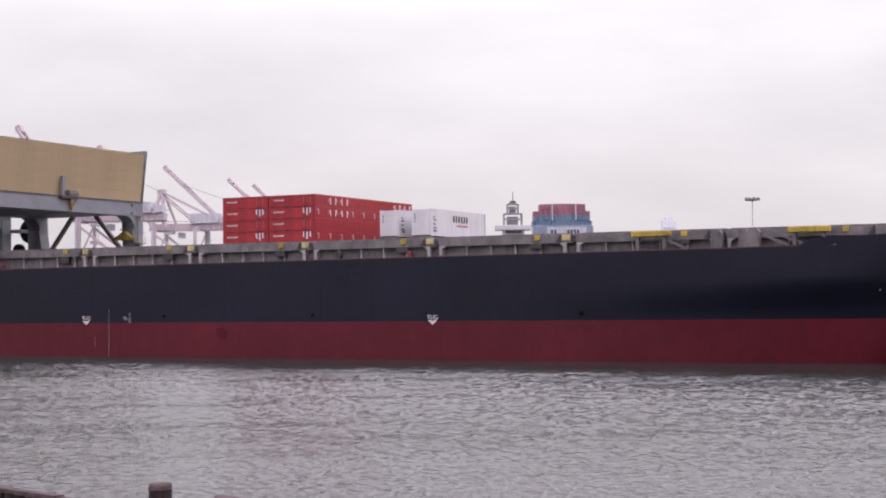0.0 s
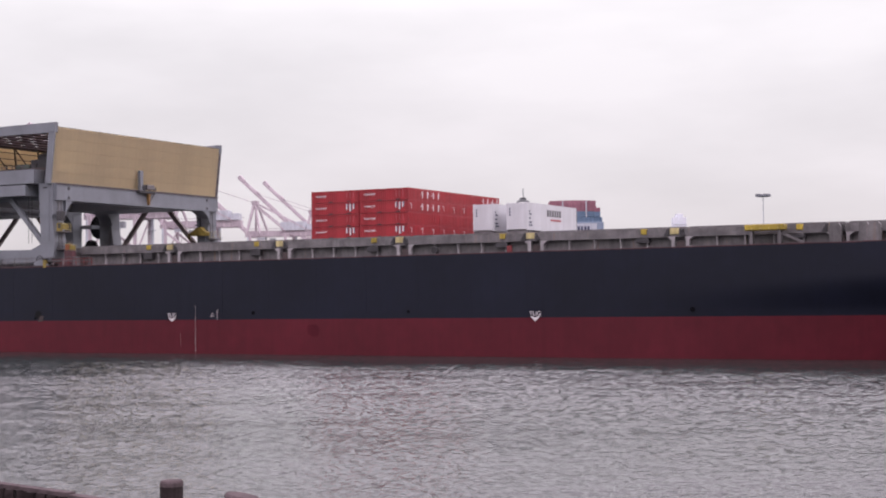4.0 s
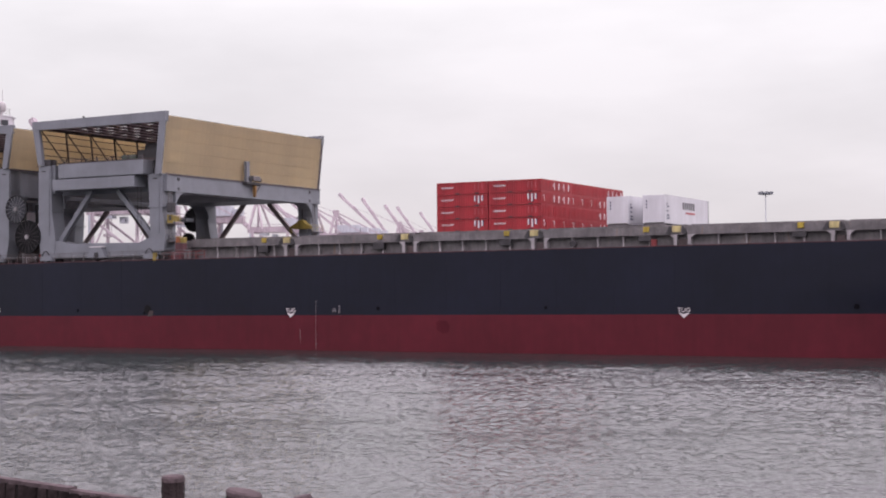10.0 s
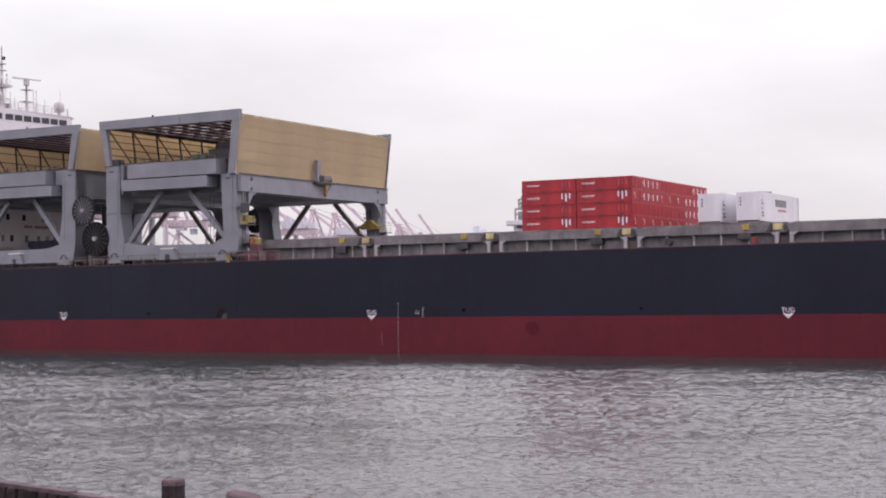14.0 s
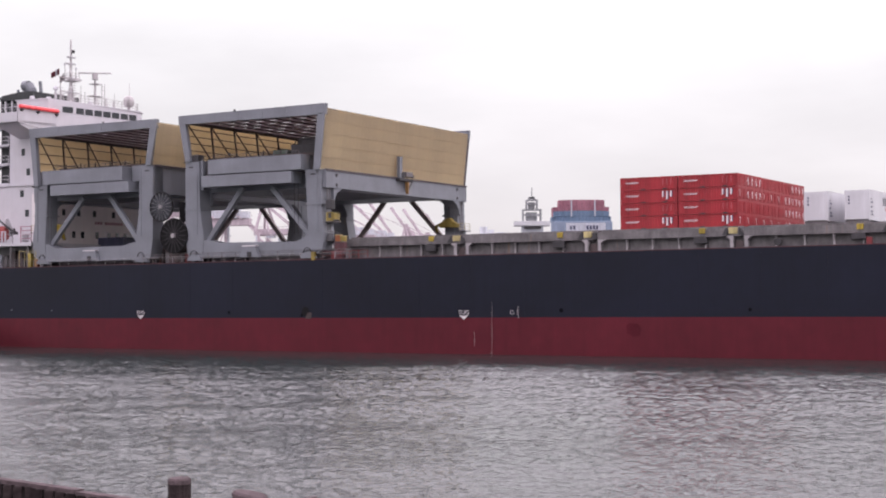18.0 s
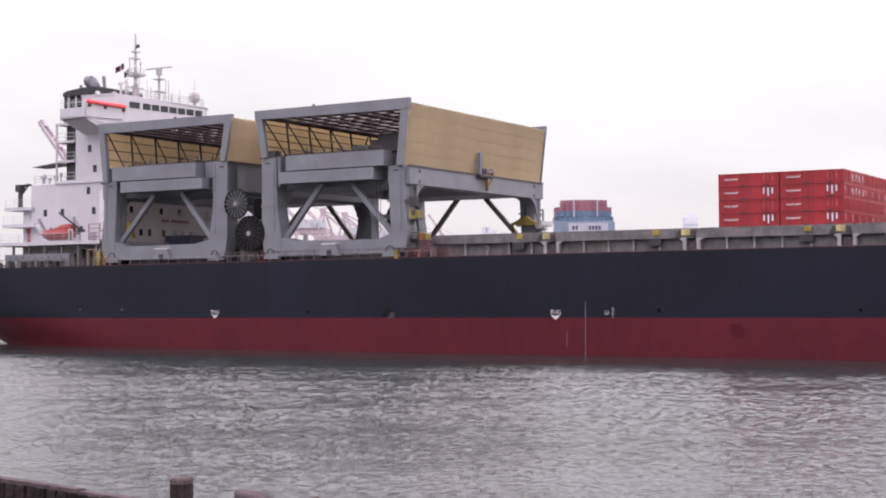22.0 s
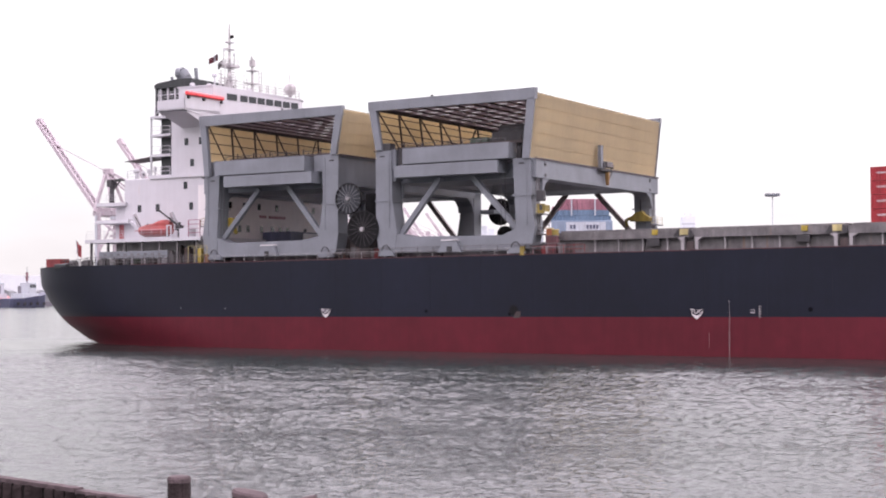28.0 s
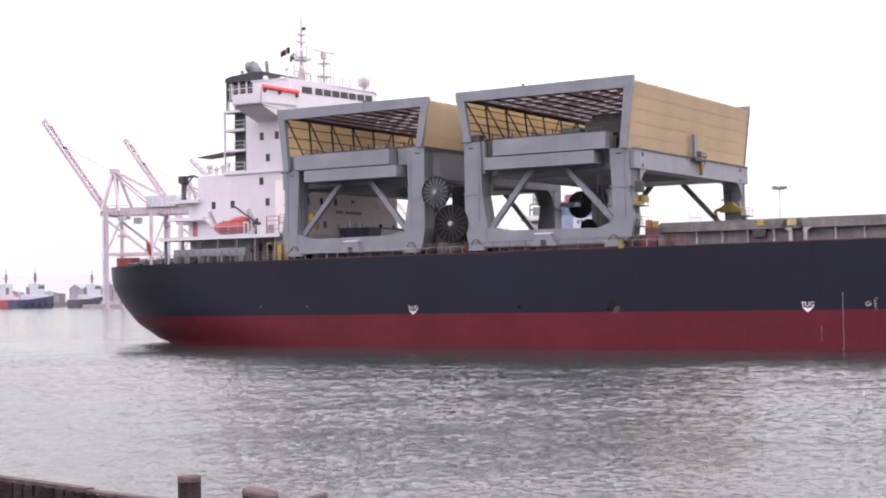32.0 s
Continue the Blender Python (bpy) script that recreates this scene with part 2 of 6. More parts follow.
def prism(poly, axis, a, b_, bm=None):
    """A polygon pushed along an axis from a to b_; poly lists the other two coordinates in order."""
    b = bm or bmesh.new()

    def put(p, h):
        return {"x": (h, p[0], p[1]), "y": (p[0], h, p[1]), "z": (p[0], p[1], h)}[axis]
    lo, hi = [b.verts.new(put(p, a)) for p in poly], [b.verts.new(put(p, b_)) for p in poly]
    b.faces.new(lo)
    b.faces.new(hi[::-1])
    for i in range(len(poly)):
        j = (i + 1) % len(poly)
        b.faces.new((lo[i], hi[i], hi[j], lo[j]))
    return b


def beam(p, q, w, h=None, bm=None):
    """A square-section bar from p to q."""
    b = bm or bmesh.new()
    p, q = Vector(p), Vector(q)
    d = (q - p).normalized()
    up = Vector((0, 0, 1)) if abs(d.z) < 0.95 else Vector((1, 0, 0))
    s = d.cross(up).normalized()
    u = s.cross(d)
    h = h or w
    c = [(-1, -1), (1, -1), (1, 1), (-1, 1)]
    a = [b.verts.new(p + s * i * w / 2 + u * j * h / 2) for i, j in c]
    e = [b.verts.new(q + s * i * w / 2 + u * j * h / 2) for i, j in c]
    b.faces.new(a)
    b.faces.new(e[::-1])
    for i in range(4):
        j = (i + 1) % 4
        b.faces.new((a[i], e[i], e[j], a[j]))
    return b


def tube(p, q, r, r2=None, seg=12, bm=None):
    b = bm or bmesh.new()
    p, q = Vector(p), Vector(q)
    d = (q - p).normalized()
    up = Vector((0, 0, 1)) if abs(d.z) < 0.95 else Vector((1, 0, 0))
    s = d.cross(up).normalized()
    u = s.cross(d)
    r2 = r if r2 is None else r2
    ring = [(math.cos(k * math.tau / seg), math.sin(k * math.tau / seg)) for k in range(seg)]
    a = [b.verts.new(p + (s * c + u * t) * r) for c, t in ring]
    e = [b.verts.new(q + (s * c + u * t) * r2) for c, t in ring]
    b.faces.new(a)
    b.faces.new(e[::-1])
    for i in range(seg):
        j = (i + 1) % seg
        b.faces.new((a[i], e[i], e[j], a[j]))
    return b


def lathe(profile, centre=(0, 0, 0), seg=20, bm=None):
    """A body of revolution about z from (radius, height) pairs."""
    b = bm or bmesh.new()
    c = Vector(centre)
    rings = [[b.verts.new(c + Vector((r * math.cos(k * math.tau / seg), r * math.sin(k * math.tau / seg), z))) for k in range(seg)] for r, z in profile]
    for A, B in zip(rings, rings[1:]):
        for i in range(seg):
            j = (i + 1) % seg
            b.faces.new((A[i], A[j], B[j], B[i]))
    b.faces.new(rings[0][::-1])
    b.faces.new(rings[-1])
    return b


def railing(pts, h=1.1, step=1.6, thick=0.05, bars=3):
    """Posts and bars along a line, each a shape of its own; the first is the top bar."""
    tops, rest = [], []
    for p, q in zip(pts, pts[1:]):
        p, q = Vector(p), Vector(q)
        k = max(1, round((q - p).length / step))
        for i in range(k + 1):
            o = p.lerp(q, i / k)
            rest.append(("rail_post", beam(o, o + Vector((0, 0, h)), thick)))
        for i in range(bars):
            z = Vector((0, 0, h * (i + 1) / bars))
            (tops if i == bars - 1 else rest).append(("rail_bar", beam(p + z, q + z, thick)))
    return tops + rest


def lettering(name, words, size, material, parent, m, depth=0.02):
    cu = bpy.data.curves.new(name, "FONT")
    cu.body, cu.size, cu.extrude, cu.align_x = words, size, depth, "CENTER"
    cu.resolution_u = 3
    tmp = new("lettering_source", cu)
    bpy.context.view_layer.update()
    me = bpy.data.meshes.new_from_object(tmp.evaluated_get(bpy.context.evaluated_depsgraph_get()))
    bpy.data.objects.remove(tmp)
    bpy.data.curves.remove(cu)
    me.name = name
    me.materials.clear()
    me.materials.append(material)
    ob = new(name, me)
    ob.parent = parent
    ob.matrix_basis = m
    return ob


RIDERS = []          # things that travel with the ship, with their pose on it


def rides(ob, m=None):
    RIDERS.append((ob, m or Matrix()))
    return ob


# ---- water: one sheet to the horizon, rippled where the eye is near ----


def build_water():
    """A fan of quads about the camera, close-set across its view and wide far off; each range carries the waves that it
    can hold.
    """
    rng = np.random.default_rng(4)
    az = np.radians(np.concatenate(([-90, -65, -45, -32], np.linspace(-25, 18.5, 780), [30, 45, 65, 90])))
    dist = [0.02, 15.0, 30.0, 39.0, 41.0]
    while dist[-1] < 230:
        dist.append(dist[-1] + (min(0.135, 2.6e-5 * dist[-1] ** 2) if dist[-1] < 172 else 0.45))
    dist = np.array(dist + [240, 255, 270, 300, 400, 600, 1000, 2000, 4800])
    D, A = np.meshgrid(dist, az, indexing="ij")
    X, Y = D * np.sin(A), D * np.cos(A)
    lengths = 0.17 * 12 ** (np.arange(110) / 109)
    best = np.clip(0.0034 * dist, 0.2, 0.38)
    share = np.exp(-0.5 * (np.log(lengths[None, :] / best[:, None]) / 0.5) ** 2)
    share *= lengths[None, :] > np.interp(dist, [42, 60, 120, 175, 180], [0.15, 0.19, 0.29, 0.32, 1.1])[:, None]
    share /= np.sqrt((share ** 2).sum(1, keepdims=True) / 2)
    steep = np.interp(dist, [44, 60, 80, 120], [0.15, 0.17, 0.215, 0.275])
    Z = np.zeros_like(X)
    for k, wave in enumerate(lengths):
        way = rng.normal(radians(266), 0.21)
        q = math.tau / wave
        Z += (steep / q * share[:, k])[:, None] * np.sin(q * (X * math.cos(way) + Y * math.sin(way)) + rng.uniform(0, math.tau))
    # lanes of wind and slick water
    gust = np.sin(X * 0.083 + 1.0 + 1.3 * np.sin(Y * 0.11 + X * 0.02)) * np.sin(Y * 0.17 + X * 0.031)
    streak = np.sin(Y * 0.72 + 1.6 * np.sin(X * 0.11 + Y * 0.06)) * np.sin(X * 0.085 + Y * 0.23 + 2.0)
    edge = np.clip((18.5 - np.degrees(A)) / 1.5, 0, 1) * np.clip((25 + np.degrees(A)) / 1.5, 0, 1) * np.clip((240 - D) / 40, 0, 1) * np.clip((D - 39) / 2, 0, 1)
    # calmer strip along the ship's side
    lee = np.interp((X + 4.3) * -0.485 + (Y - 154.5) * -0.874, [2, 12, 30], [0.24, 0.5, 1.05])
    Z *= (1 + 0.24 * gust) * (1 + 0.24 * streak) * edge * lee
    # last low ridges of an old wake, off the stern
    Z += 0.06 * np.sin((D - 219 + 0.1 * X) * 1.9) * np.exp(-((D - 219 + 0.1 * X) / 4) ** 2) * np.clip((-9 - np.degrees(A)) / 3, 0, 1)
    co = np.stack([X, Y, Z], -1).reshape(-1, 3)
    nx, ny = len(az), len(dist)
    i, j = np.meshgrid(np.arange(nx - 1), np.arange(ny - 1))
    a = (j * nx + i).ravel()
    quads = np.stack([a, a + 1, a + nx + 1, a + nx], 1).tolist()
    # the half behind the pier
    n = len(co)
    back = [(-4800, 0, 0), (-4800, -4800, 0), (4800, -4800, 0), (4800, 0, 0)]
    me = bpy.data.meshes.new("water")
    left, right = [r * nx for r in range(ny)], [r * nx + nx - 1 for r in range(ny)]
    me.from_pydata(co.tolist() + back, [], quads + [tuple(left + [n, n + 1, n + 2, n + 3] + right[::-1])])
    me.shade_smooth()
    me.materials.append(WATER)
    return tagged(new("water", me), "grey rippled harbour water under an overcast sky", "water", kind="structure")


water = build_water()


# ---- the ship's hull ----
YC, HALF = 15.5, 15.5


def deck_z(x):
    return 10.08 + 0.0045 * x + (0.0 if x < 74 else 0.012 * (x - 74) ** 1.2)


def boot_z(x):
    return 3.72 + 0.003 * x


def half_width(x, z):
    w = HALF
    xs, xe = np.interp(z, [-3, 0, 4, 10], [-46, -54, -66, -76]), np.interp(z, [-3, -1, 0.75, 2.0, 9.2, 11], [-90, -92.3, -92.7, -93.0, -93.0, -92.9])
    we = np.interp(z, [-3, 0, 0.65, 1.5, 2.4, 3.9, 5.35, 7.2, 8.4, 10], [0.4, 0.4, 0.7, 2.2, 4.1, 6.1, 7.7, 9.2, 9.4, 9.4])
    if x < xs:
        u = min(1.0, (xs - x) / (xs - xe))
        w = we + (HALF - we) * max(0.0, 1 - u ** np.interp(z, [-1, 0.5, 4], [2.4, 2.4, 2.6])) ** 0.75
    # flare of the bow: hollow below a knuckle that climbs forward
    if x > 50:
        knuckle = 6.2 + 0.045 * (x - 50)
        u = min(1.0, max(0.0, (knuckle - z) / 3.0))
        w -= min(1.2, 0.0010 * (x - 50) ** 2) * u * u * (3 - 2 * u)
        w -= min(1.3, 0.0011 * (x - 50) ** 2) * max(0.0, 5.5 - z) / 5.5
    bs, be = 70 + 1.6 * z, 99 + 0.55 * z
    if x > bs:
        u = min(1.0, (x - bs) / (be - bs))
        w = min(w, HALF * max(0.0, 1 - u ** 3.5))
    return w


def keel_z(x):
    """The counter rises clear of the water under the stern."""
    u = min(1.0, max(0.0, (-62 - x) / 30.5))
    return -2.5 + 3.25 * u * u * (3 - 2 * u)


def end_x(z):
    return np.interp(z, [-3, -1, 0.75, 2.0, 9.2, 11], [-90, -92.3, -92.7, -93.0, -93.0, -92.9])


def hull_shell(low, high, rows, name, material, parent, label, cap_top=False):
    """Plating between two heights, both sides and the transom."""
    me = bpy.data.meshes.new(name)
    ks = [i / 119 for i in range(120)]
    verts, faces = [], []
    for r in range(rows + 1):
        q = r / rows
        ring = []
        z_mid = low(0) + (high(0) - low(0)) * q
        x0, x1 = end_x(z_mid), 99 + 0.55 * z_mid
        for s in (-1, 1):
            row = []
            for k in ks:
                e = 0.5 - 0.5 * math.cos(k * math.pi)
                x = x0 + (x1 - x0) * (0.55 * k + 0.45 * e)
                z = low(x) + (high(x) - low(x)) * q
                row.append((x, YC + s * half_width(max(x, end_x(z)), z), z))
            ring += row if s < 0 else row[::-1]
        verts += ring
    n = 240
    for r in range(rows):
        for i in range(n):
            j = (i + 1) % n
            faces.append((r * n + i, r * n + j, (r + 1) * n + j, (r + 1) * n + i))
    if cap_top:
        base = len(verts)
        verts += verts[rows * n:]
        for i in range(119):
            faces.append((base + i, base + i + 1, base + n - 2 - i, base + n - 1 - i))
    else:
        for i in range(119):
            faces.append((i + 1, i, n - 1 - i, n - 2 - i))
    me.from_pydata(verts, [], faces)
    me.shade_smooth()
    me.materials.append(material)
    ob = new(name, me)
    ob.parent = parent
    return tagged(ob, label)


ship = rides(thing("cargo_ship", "black and red cargo ship under way with white deckhouse", "ship"))
hull_shell(keel_z, boot_z, 12, "hull_bottom", BOOT, ship, "faded red antifouling below the waterline stripe")
hull_shell(boot_z, deck_z, 14, "hull_topside", HULL, ship, "black painted plating with faint streaks", cap_top=True)

# rusty bar along the deck edge, in plate lengths
for i in range(30):
    x = -72 + i * 5.1
    part("waterway_bar", box(x, x + 5.06, -0.02, 0.1, deck_z(x) - 0.02, deck_z(x) + 0.06), WATERWAY, ship, "rusty red-brown bar along the deck edge")
# bulwark of the forecastle
for i in range(7):
    x = 81.4 + i * 1.3
    y = YC - half_width(x + 0.6, 10.5)
    part("bulwark", prism([(x, deck_z(x) - 0.1), (x + 1.3, deck_z(x) - 0.1), (x + 1.3, 11.2 + 0.03 * i), (x, 11.17 + 0.03 * i - (0.45 if i == 0 else 0))], "y", y - 0.02, y + 0.12), HULL, ship)

# welded plate seams that show as faint upright lines
seam_mesh = None
for i in range(16):
    x = -48 + 6.1 * i
    if seam_mesh is None:
        seam_mesh = part("plate_seam", box(-0.03, 0.03, -0.012, 0.0, 3.8, 9.7), HULL, ship)
        seam_mesh.matrix_basis = pose(x, 0, 0)
    else:
        again("plate_seam", seam_mesh, ship, pose(x, 0, 0))


def tug_mark(x):
    m = part("tug_mark", prism([(x - 0.52, 3.97), (x - 0.3, 3.97), (x, 3.86), (x + 0.3, 3.97), (x + 0.52, 3.97), (x, 3.5)], "y", -0.02, 0.005), MARK, ship, "white downward arrow with lettering for tugs")
    lettering("lettering", "TUG", 0.62, MARK, m, pose(x, -0.004, 4.05, 90, 0, 0))


for x in (-43.2, 0.0, 44.35):
    tug_mark(x)

# draught marks: a column of small strokes, and the loading mark beside it
for i in range(26):
    z = 0.15 + i * 0.2
    part("draught_figure", box(3.23 - 0.05 * (i % 5 == 0), 3.27 + 0.02 * (i % 2), -0.012, 0.0, z, z + 0.05), MARK, ship)
for i in range(6):
    part("draught_figure", box(1.2, 1.24, -0.012, 0.0, 0.9 + i * 0.24, 0.96 + i * 0.24), MARK, ship)
load = bmesh.new()
for k in range(16):
    a, c = k * math.tau / 16, (k + 1) * math.tau / 16
    beam((5.55 + 0.2 * math.cos(a), -0.01, 4.25 + 0.2 * math.sin(a)), (5.55 + 0.2 * math.cos(c), -0.01, 4.25 + 0.2 * math.sin(c)), 0.02, bm=load)
box(5.3, 5.8, -0.02, 0, 4.14, 4.17, load)
for z in (3.75, 4.0, 4.25, 4.5, 4.75):
    box(6.15, 6.15 + 0.2, -0.012, 0, z, z + 0.025, load)
box(6.135, 6.155, -0.012, 0, 3.9, 4.7, load)
part("load_line_mark", load, MARK, ship, "white circle and strokes of the load line")
# scuffs, overboard outlets
part("scuffed_plate", prism([(17.9, 3.0), (18.2, 3.2), (19.1, 3.15), (19.45, 2.7), (19.3, 2.0), (18.7, 1.9), (18.0, 2.2)], "y", -0.006, 0.01), SCUFF, ship, "dark scuffed patch on the red plating")
scuff = part("scuff", prism([(-20.35, 3.95), (-20.1, 4.75), (-19.75, 4.9), (-19.3, 4.7), (-19.15, 4.0), (-19.5, 3.82)], "y", -0.006, 0.01), REEL, ship, "dark rubbed patch above the waterline stripe")
part("scuff_edge", prism([(-19.8, 3.55), (-19.0, 3.6), (-18.9, 4.2), (-19.4, 4.25)], "y", -0.009, 0.01), BROWN, scuff)
for x, z, r in ((-20.2, 3.95, 0.2), (-30.2, 4.25, 0.22), (60.3, 4.55, 0.3), (11.0, 4.45, 0.26), (30.2, 4.5, 0.2)):
    part("overboard_outlet", tube((x, -0.03, z), (x, 0.06, z), r * 0.8, seg=14), PIT, ship, "dark outlet with run-off stain")
for x, z in ((-64.0, 4.55), (-57.3, 4.5), (88.0, 6.5), (84.3, 10.5)):
    y = YC - half_width(x, z)
    part("hull_lamp", tube((x, y - 0.1, z), (x, y + 0.1, z), 0.07, seg=10), GREY, ship)

# ---- hatch coamings and covers along the cargo deck ----
CO_TOP, COY = 12.18, 2.5
for i in range(8):
    x0 = -16.2 + i * 15.0
    x1 = min(x0 + 14.9, 89.4)
    part("coaming_wall", box(x0, x1, COY + 0.55, COY + 0.75, deck_z(x0) - 0.1, 11.45), COAM, ship)
    band = part("coaming_band", prism([(COY - 0.05, 11.4), (COY + 0.75, 11.4), (COY + 0.75, CO_TOP), (COY, CO_TOP)], "x", x0, x1), COAM, ship, "stained grey steel band of the hatch coaming")
    part("hatch_cover", box(x0 + 0.2, x1 - 0.2, COY + 0.9, 28.4, 11.6, 12.4), COAM, ship)
    part("coaming_foot", box(x0, x1, COY - 0.15, COY + 0.55, deck_z(x0) - 0.05, deck_z(x0) + 0.18), COAM, ship)
    ribs = [2.9, 5.6, 8.3, 11.0] if i else [4.2, 6.8, 9.4, 12.0]
    for s in ribs:
        x = x0 + s + 0.2
        if x < x1:
            part("stiffener", prism([(COY + 0.6, deck_z(x)), (COY + 0.05, deck_z(x)), (COY + 0.18, 10.7), (COY + 0.0, 11.42), (COY + 0.6, 11.42)], "x", x - 0.06, x + 0.06), RIB, ship)
    # twin curved brackets where two covers meet, with wedge blocks and a painted landing block
    xm = x0 + 14.7 - 0.05
    if xm < 90:
        for s in (-0.75, 0.65):
            part("bracket", prism([(xm + s - 0.16, deck_z(xm)), (xm + s + 0.16, deck_z(xm)), (xm + s + 0.16, 11.1), (xm + s + (0.6 if s > 0 else 0.2), 11.42), (xm + s - (0.6 if s < 0 else 0.2), 11.42), (xm + s - 0.16, 11.1)], "y", COY - 0.12, COY + 0.6), RIB, ship, "pale curved twin bracket under the coaming")
        part("drain_box", box(xm - 0.45, xm + 0.35, COY + 0.1, COY + 0.5, deck_z(xm), 11.0), BROWN, ship)
        part("landing_block", box(xm - 1.05, xm - 0.2, COY - 0.16, COY + 0.3, 11.64, 12.24, bevel=0.04), FADED, ship, "faded yellow landing block")
        for s in (-1, 1):
            c = xm - 0.62 + s * 0.55
            part("wedge", prism([(c, 11.5), (c + s * 0.55, 11.5), (c + s * 0.14, 12.2), (c, 12.2)], "y", COY - 0.13, COY + 0.3), DARK, ship)
        part("hydraulic_box", box(xm - 4.5, xm - 3.2, COY - 0.1, COY + 0.45, deck_z(xm) + 0.55, 11.35, bevel=0.05), DARK, ship, "dark hydraulic unit under the coaming")
        part("cover_block", box(xm - 4.0, xm - 3.4, COY - 0.12, COY + 0.3, 11.72, 12.24, bevel=0.04), YELLOW, ship)
# coil racks in yellow frames on the forward coaming
for x in (65.05, 79.9):
    frame_part = part("pontoon", box(x, x + 3.7, 0.9, 1.9, 11.72, 12.26, bevel=0.08), YELLOW, ship, "long yellow lifting pontoon on the side deck")
    for k in range(4):
        part("lashing_eye", box(x + 0.65 + k * 0.8, x + 0.73 + k * 0.8, 0.86, 0.9, 11.8, 11.94), FADED, frame_part)
    part("pontoon_stand", box(x + 0.4, x + 0.7, 1.1, 1.7, deck_z(x), 11.72), COAM, ship)
    part("pontoon_stand", box(x + 3.0, x + 3.3, 1.1, 1.7, deck_z(x), 11.72), COAM, ship)
# tall vent posts near the fore end
for x, w in ((72.7, 1.0), (75.3, 0.9), (76.2, 1.0), (87.6, 1.3)):
    part("vent_trunk", prism([(x, deck_z(x)), (x + w, deck_z(x)), (x + w, 11.9), (x + w - 0.2, 12.2), (x + 0.1, 12.2), (x, 12.0)], "y", 1.2, 1.9), COAM, ship)
for x in (68.0, 77.5, 79.0, 85.5):
    part("deck_stay", beam((x, 1.4, 11.6), (x + 2.4, 1.4, deck_z(x) + 0.1), 0.14, 0.22), COAM, ship)
# hoses, boxes and a ladder between coaming and gantry
for x, w, z1, mtl in ((-17.3, 0.7, 10.9, DKRED), (-16.5, 0.5, 11.4, BROWN), (-15.9, 0.6, 11.1, DKRED), (-14.6, 0.5, 10.8, BROWN)):
    part("deck_locker", box(x, x + w, 1.5, 2.2, deck_z(x), z1, bevel=0.05), mtl, ship)
part("reel", tube((32.3, 1.8, 10.75), (32.3, 2.3, 10.75), 0.35), DARK, ship)
part("hydrant", box(40.4, 40.9, 2.0, 2.35, deck_z(41), 11.0, bevel=0.05), DKRED, ship, "red hydrant box")
# side rails by the gantries
part("deck_rail", railing([(-62, 0.15, 9.8), (-40, 0.15, 9.9), (-14.5, 0.15, 10.0)], 0.75, step=1.5, thick=0.04, bars=1), RIB, ship, "low pale railing at the deck edge")


# ---- gantry cranes with rain shelters ----
def cable_reel(parent, c, r, side_mat, label):
    """Spoked reel that stands upright and faces the ship's side."""
    x, y, z = c
    rim = bmesh.new()
    hoop = []
    for k in range(28):
        a = k * math.tau / 28
        hoop.append([rim.verts.new((x + (r + u) * math.cos(a), y + v, z + (r + u) * math.sin(a)))
                     for u, v in ((-0.08, -0.09), (0.08, -0.09), (0.08, 0.09), (-0.08, 0.09))])
    for p, q in zip(hoop, hoop[1:] + hoop[:1]):
        for i in range(4):
            rim.faces.new((p[i], p[i - 1], q[i - 1], q[i]))
    bmesh.ops.recalc_face_normals(rim, faces=rim.faces)
    reel = part("cable_reel", rim, REEL, parent, label)
    part("hub", tube((x, y - 0.3, z), (x, y + 0.3, z), r * 0.13, seg=16), RIB if y < 20 else REEL, reel)
    part("drum", tube((x, y + 0.02, z), (x, y + 0.28, z), r * 0.96, seg=28), SLATE if side_mat is SPOKE else REEL, reel)
    for k in range(18):
        a = k * math.tau / 18
        part("spoke", beam((x + 0.15 * r * math.cos(a), y - 0.12, z + 0.15 * r * math.sin(a)), (x + r * math.cos(a), y - 0.1, z + r * math.sin(a)), 0.055, 0.05), side_mat, reel)
    return reel


